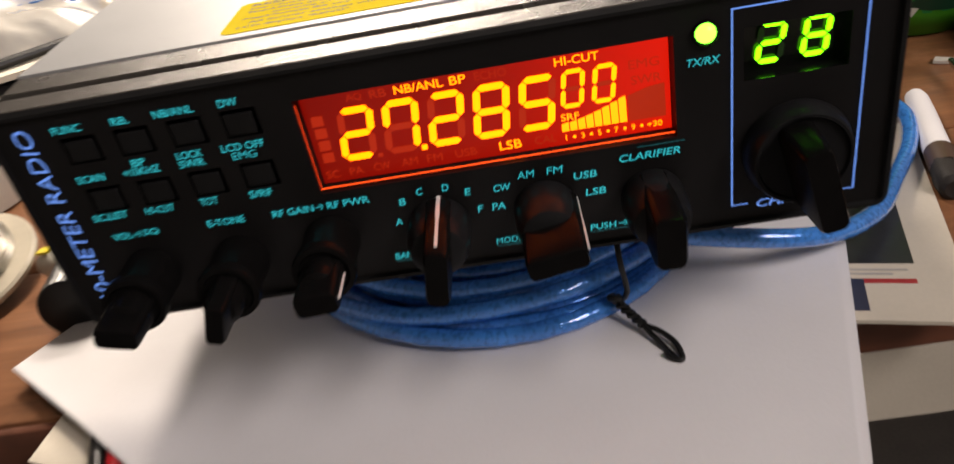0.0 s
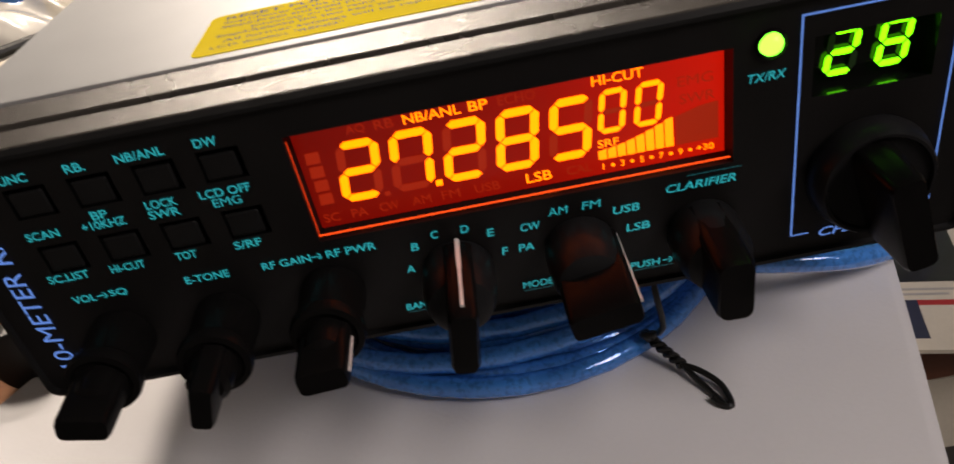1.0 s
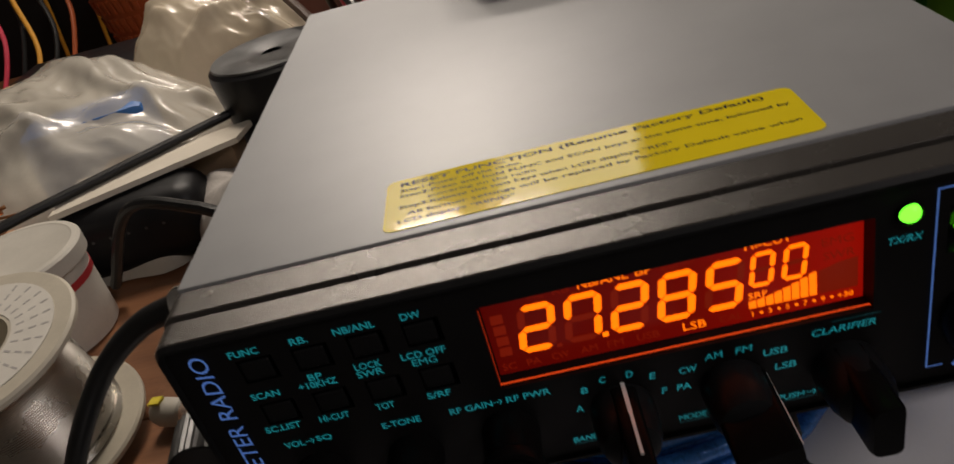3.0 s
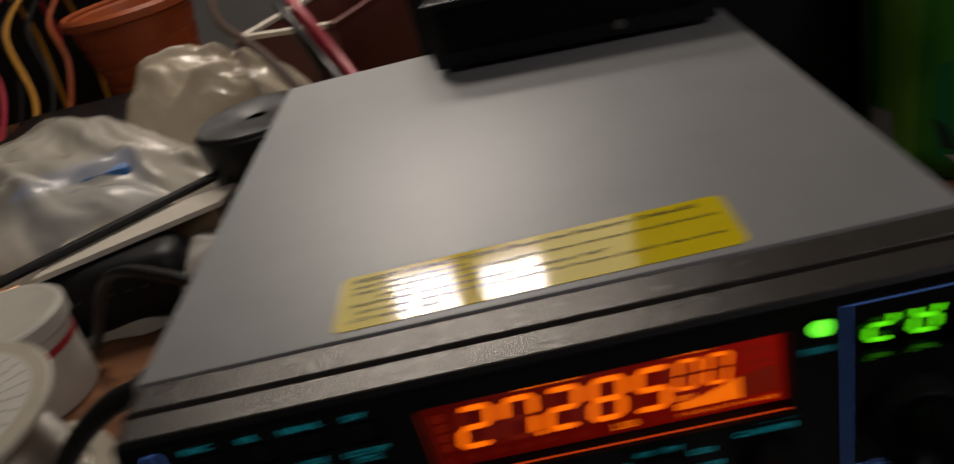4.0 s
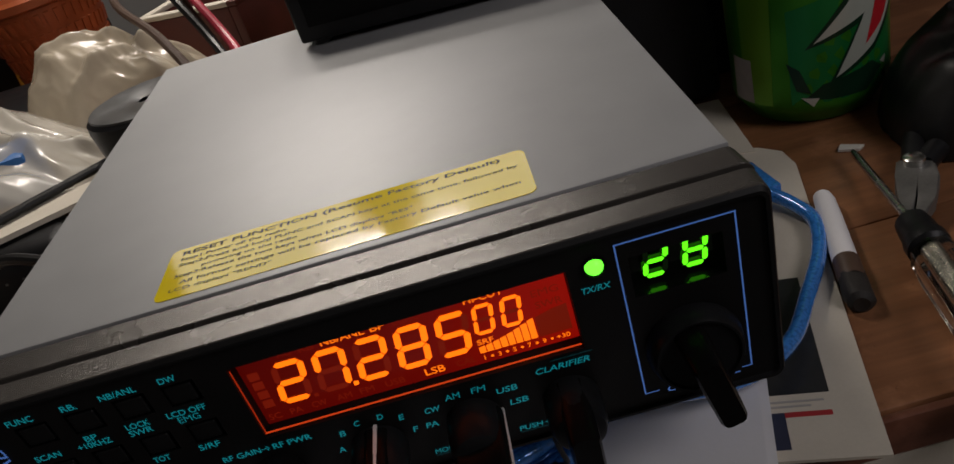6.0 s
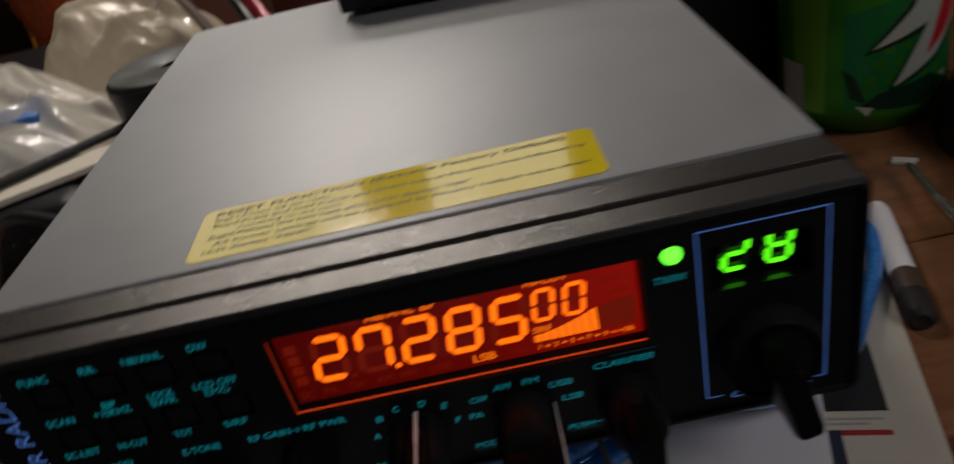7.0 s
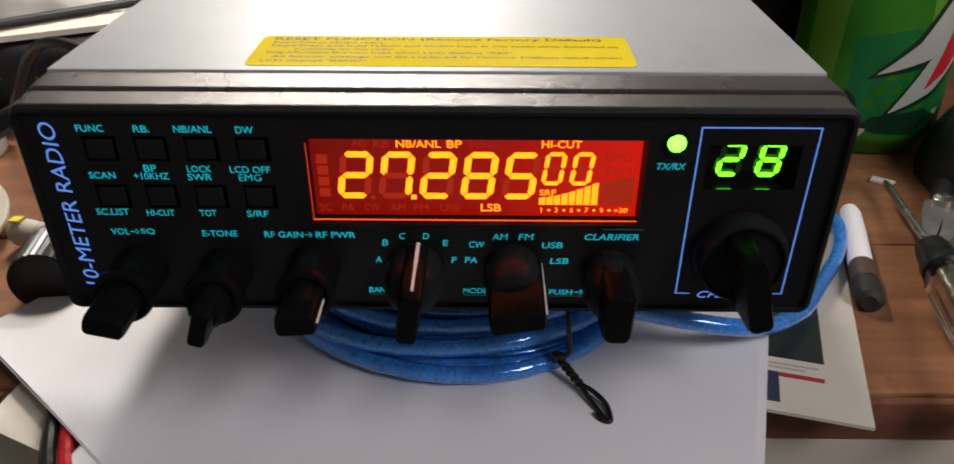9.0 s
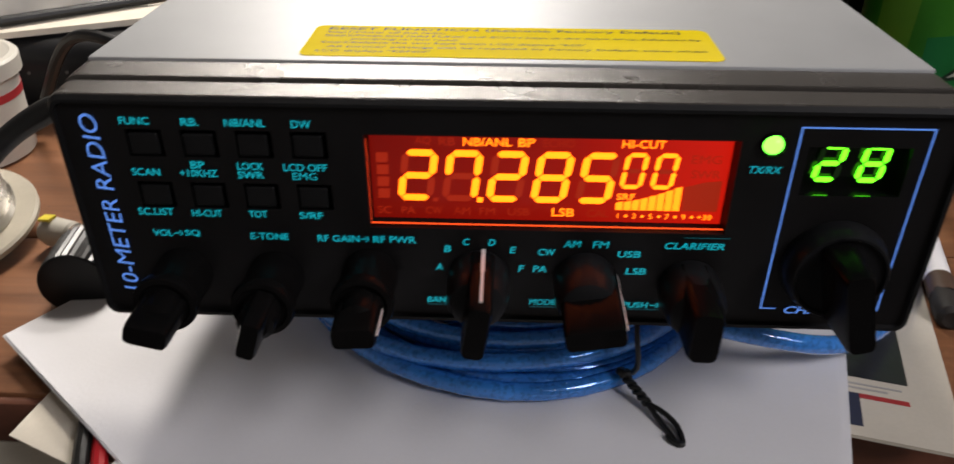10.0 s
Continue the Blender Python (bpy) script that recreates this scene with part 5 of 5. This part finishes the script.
for i in range(90):
    h = 0.048 * (i / 90) ** 0.7
    k = 1 - h / 0.06
    c = Vector((-0.292 + random.uniform(-0.03, 0.03) * k, 0.228 + random.uniform(-0.024, 0.024) * k, 0.003 + h))
    d = Vector((random.uniform(-1, 1), random.uniform(-1, 1), random.uniform(-0.3, 0.1))).normalized() * random.uniform(0.008, 0.02)
    tube([c - d, c + Vector((random.uniform(-1, 1), random.uniform(-1, 1), random.uniform(0, 1))) * 0.004, c + d], random.uniform(0.0006, 0.0018), 6, 4, bm)
part("scraps", bm, M_COPPER, scrap)
solo("cloth", pillow(-0.150, 0.235, 0.036, 0.045, 0.036, 20, 5.5, 0.35), M_CLOTH, (-0.15, 0.235, 0.0), "crumpled pale grey cloth beside the radio", "cloth")

basket = thing("basket", (-0.325, 0.655, 0.0), "orange woven plastic basket", "basket")
mbk = Matrix.Translation((-0.325, 0.655, 0.0)) @ Matrix.Diagonal((0.64, 0.64, 1.10, 1.0))
part("bowl", lathe([(0.055, 0.0), (0.060, 0.001), (0.088, 0.090), (0.092, 0.0915), (0.088, 0.093), (0.084, 0.091), (0.057, 0.004), (0.0, 0.004)], mbk, 64), M_ORANGE, basket)
part("rim", lathe([(0.090, 0.086), (0.097, 0.088), (0.098, 0.094), (0.094, 0.097), (0.088, 0.095), (0.090, 0.086)], mbk, 64, closed=False), M_ORANGE, basket)
for j in range(5):
    for i in range(40):
        a = 2 * math.pi * (i + 0.5 * (j % 2)) / 40
        z = 0.012 + j * 0.016
        r = 0.0605 + 0.0282 * z / 0.09 + 0.0006
        bm = box(-0.0035, 0.0035, -0.0012, 0.0012, -0.006, 0.006)
        bmesh.ops.transform(bm, matrix=mbk @ Matrix.Rotation(a, 4, "Z") @ Matrix.Translation((r, 0, z)) @ Matrix.Rotation(radians(90), 4, "Z") @ Matrix.Rotation(radians(17), 4, "X"), verts=bm.verts)
        part("strand", bm, M_ORANGE, basket)
photo_frame = thing("wooden_tray", (-0.125, 0.56, 0.0), "cream-edged wooden tray with a dark red side", "tray")
for x0, x1, y0, y1 in ((-0.232, -0.224, 0.48, 0.66), (-0.144, -0.136, 0.48, 0.66), (-0.224, -0.144, 0.48, 0.488), (-0.224, -0.144, 0.652, 0.66)):
    bm = box(x0 + 0.065, x1 + 0.065, y0, y1, 0.0, 0.074, 0.001)
    bmesh.ops.rotate(bm, cent=(-0.115, 0.56, 0), matrix=Matrix.Rotation(radians(-24), 3, "Z"), verts=bm.verts)
    part("side", bm, M_MAROON, photo_frame, "dark red side")
    bm = box(x0 + 0.0644, x1 + 0.0656, y0, y1, 0.0742, 0.078, 0.0006)
    bmesh.ops.rotate(bm, cent=(-0.115, 0.56, 0), matrix=Matrix.Rotation(radians(-24), 3, "Z"), verts=bm.verts)
    part("rim", bm, M_CREAM if y0 < 0.5 and x1 < -0.143 else M_MAROON, photo_frame, "rim")
leads = thing("loose_leads", (-0.08, 0.33, 0.0), "pink-red and brown leads behind the radio", "cable")
part("red_lead", tube([(-0.066, 0.262, 0.050), (-0.070, 0.285, 0.078), (-0.082, 0.315, 0.092), (-0.104, 0.350, 0.118), (-0.112, 0.390, 0.105), (-0.10, 0.44, 0.003)], 0.0026, 10), M_PINK_WIRE, leads)
part("black_lead", tube([(-0.072, 0.262, 0.048), (-0.077, 0.285, 0.076), (-0.090, 0.315, 0.090), (-0.112, 0.350, 0.116), (-0.120, 0.392, 0.104), (-0.11, 0.44, 0.003)], 0.0026, 10), M_RUBBER, leads)
part("brown_lead", tube([(-0.085, 0.262, 0.045), (-0.105, 0.31, 0.070), (-0.14, 0.38, 0.088), (-0.185, 0.46, 0.100), (-0.21, 0.54, 0.110)], 0.0030, 10), M_BROWN_WIRE, leads)
solo("black_case", box(-0.40, -0.275, 0.42, 0.545, 0.0, 0.050, 0.006), M_BLACK, (-0.34, 0.48, 0.0), "flat black plastic case", "case")

def meter_box():
    """Black box-shaped meter standing on the back of the cover, turned a little."""
    t = thing("station_meter", (0.040, 0.205, 0.1016), "black box-shaped meter standing on the back of the radio", "meter")
    turn = Matrix.Translation((-0.0215, 0.1985, 0.1016)) @ Matrix.Rotation(radians(-9.2), 4, "Z")

    def put(bm):
        bmesh.ops.transform(bm, matrix=turn, verts=bm.verts)
        return bm

    part("case", put(box(0.0, 0.1160, 0.0, 0.034, 0.0022, 0.0300, 0.0016, 3)), M_BLACK, t)
    part("bezel", put(box(0.006, 0.110, -0.0012, 0.0004, 0.009, 0.027, 0.0005, 2)), M_KNOB, t, "glossy black front bezel")
    for x in (0.008, 0.108):
        for y in (0.007, 0.027):
            part("foot", put(lathe([(0.0045, 0.0), (0.0045, 0.0022), (0.0036, 0.0026)], Matrix.Translation((x, y, 0.0)), 16)), M_RUBBER, t)
    part("screw", put(lathe([(0.0022, 0.0), (0.0020, 0.0008), (0.0, 0.0010)], Matrix.Translation((0.0780, -0.0012, 0.0075)) @ Matrix.Rotation(radians(90), 4, "X"), 14, closed=False)), M_DARK_STEEL, t)


meter_box()
supply = thing("power_supply", (0.06, 0.31, 0.0), "black box-shaped power supply standing behind the radio", "power supply")
part("body", box(-0.030, 0.168, 0.2400, 0.3640, 0.004, 0.165, 0.004, 3), M_BLACK, supply)
for x in (-0.018, 0.156):
    for y in (0.262, 0.356):
        part("foot", lathe([(0.008, 0.0), (0.008, 0.004), (0.006, 0.0045)], Matrix.Translation((x, y, 0.0)), 16), M_RUBBER, supply)
part("terminal", lathe([(0.004, 0.0), (0.004, 0.010), (0.003, 0.012)], Matrix.Translation((-0.005, 0.240, 0.120)) @ TURN_UP, 16), M_STEEL, supply, "steel terminal")
solo("dark_cloth", pillow(0.292, 0.166, 0.080, 0.050, 0.040, 12, 12.2, 0.3), M_RUBBER, (0.30, 0.20, 0.0), "crumpled black cloth bag beyond the can", "cloth")
solo("cardboard_scrap", plate([(0.135, 0.185), (0.160, 0.178), (0.165, 0.240), (0.142, 0.243)], 0.0, 0.002), M_CREAM, (0.15, 0.21, 0.0), "cream cardboard scrap on the table", "cardboard", smooth=False)
solo("paper_scrap", plate([(0.190, 0.1600), (0.1975, 0.1560), (0.2010, 0.1585), (0.1930, 0.1640)], 0.0, 0.0012), M_LABEL, (0.195, 0.16, 0.0), "small torn white paper scrap", "paper scrap", smooth=False)

solo("carton", box(-0.80, -0.34, 0.745, 0.835, 0.0, 0.30, 0.002), M_BLACK, (-0.57, 0.79, 0.0), "black carton at the back of the table", "carton")
solo("carton", box(0.1720, 0.2650, 0.272, 0.360, 0.0, 0.16, 0.002), M_BLACK, (0.22, 0.316, 0.0), "black carton behind the green can", "carton")
solo("carton", box(0.20, 0.62, 0.560, 0.800, 0.0, 0.26, 0.002), M_BLACK, (0.41, 0.68, 0.0), "dark carton at the back of the table", "carton")
loose = thing("wire_bundle", (-0.44, 0.60, 0.0), "tangle of orange, pink and black wires", "wires")
for k, (mat, nm) in enumerate(((M_ORANGE_PRINT, "orange_wire"), (M_PINK_WIRE, "pink_wire"), (M_RUBBER, "black_wire"), (M_ORANGE_PRINT, "orange_wire"), (M_RUBBER, "black_wire"), (M_ORANGE, "orange_wire"))):
    px, py = -0.47 + 0.016 * k, 0.58 + 0.012 * (k % 3)
    part(nm, tube([(px, py - 0.05, 0.003), (px + 0.012, py, 0.05 + 0.01 * (k % 3)), (px - 0.01, py + 0.05, 0.11), (px + 0.02, py + 0.10, 0.14), (px + 0.01, py + 0.15, 0.09), (px, py + 0.158, 0.003)], 0.0022, 10), mat, loose)
solo("torn_card", plate([(0.30, 0.33), (0.36, 0.30), (0.39, 0.36), (0.33, 0.40)], 0.0, 0.004), M_CARD, (0.345, 0.35, 0.0), "torn brown card among the clutter", "card", smooth=False)
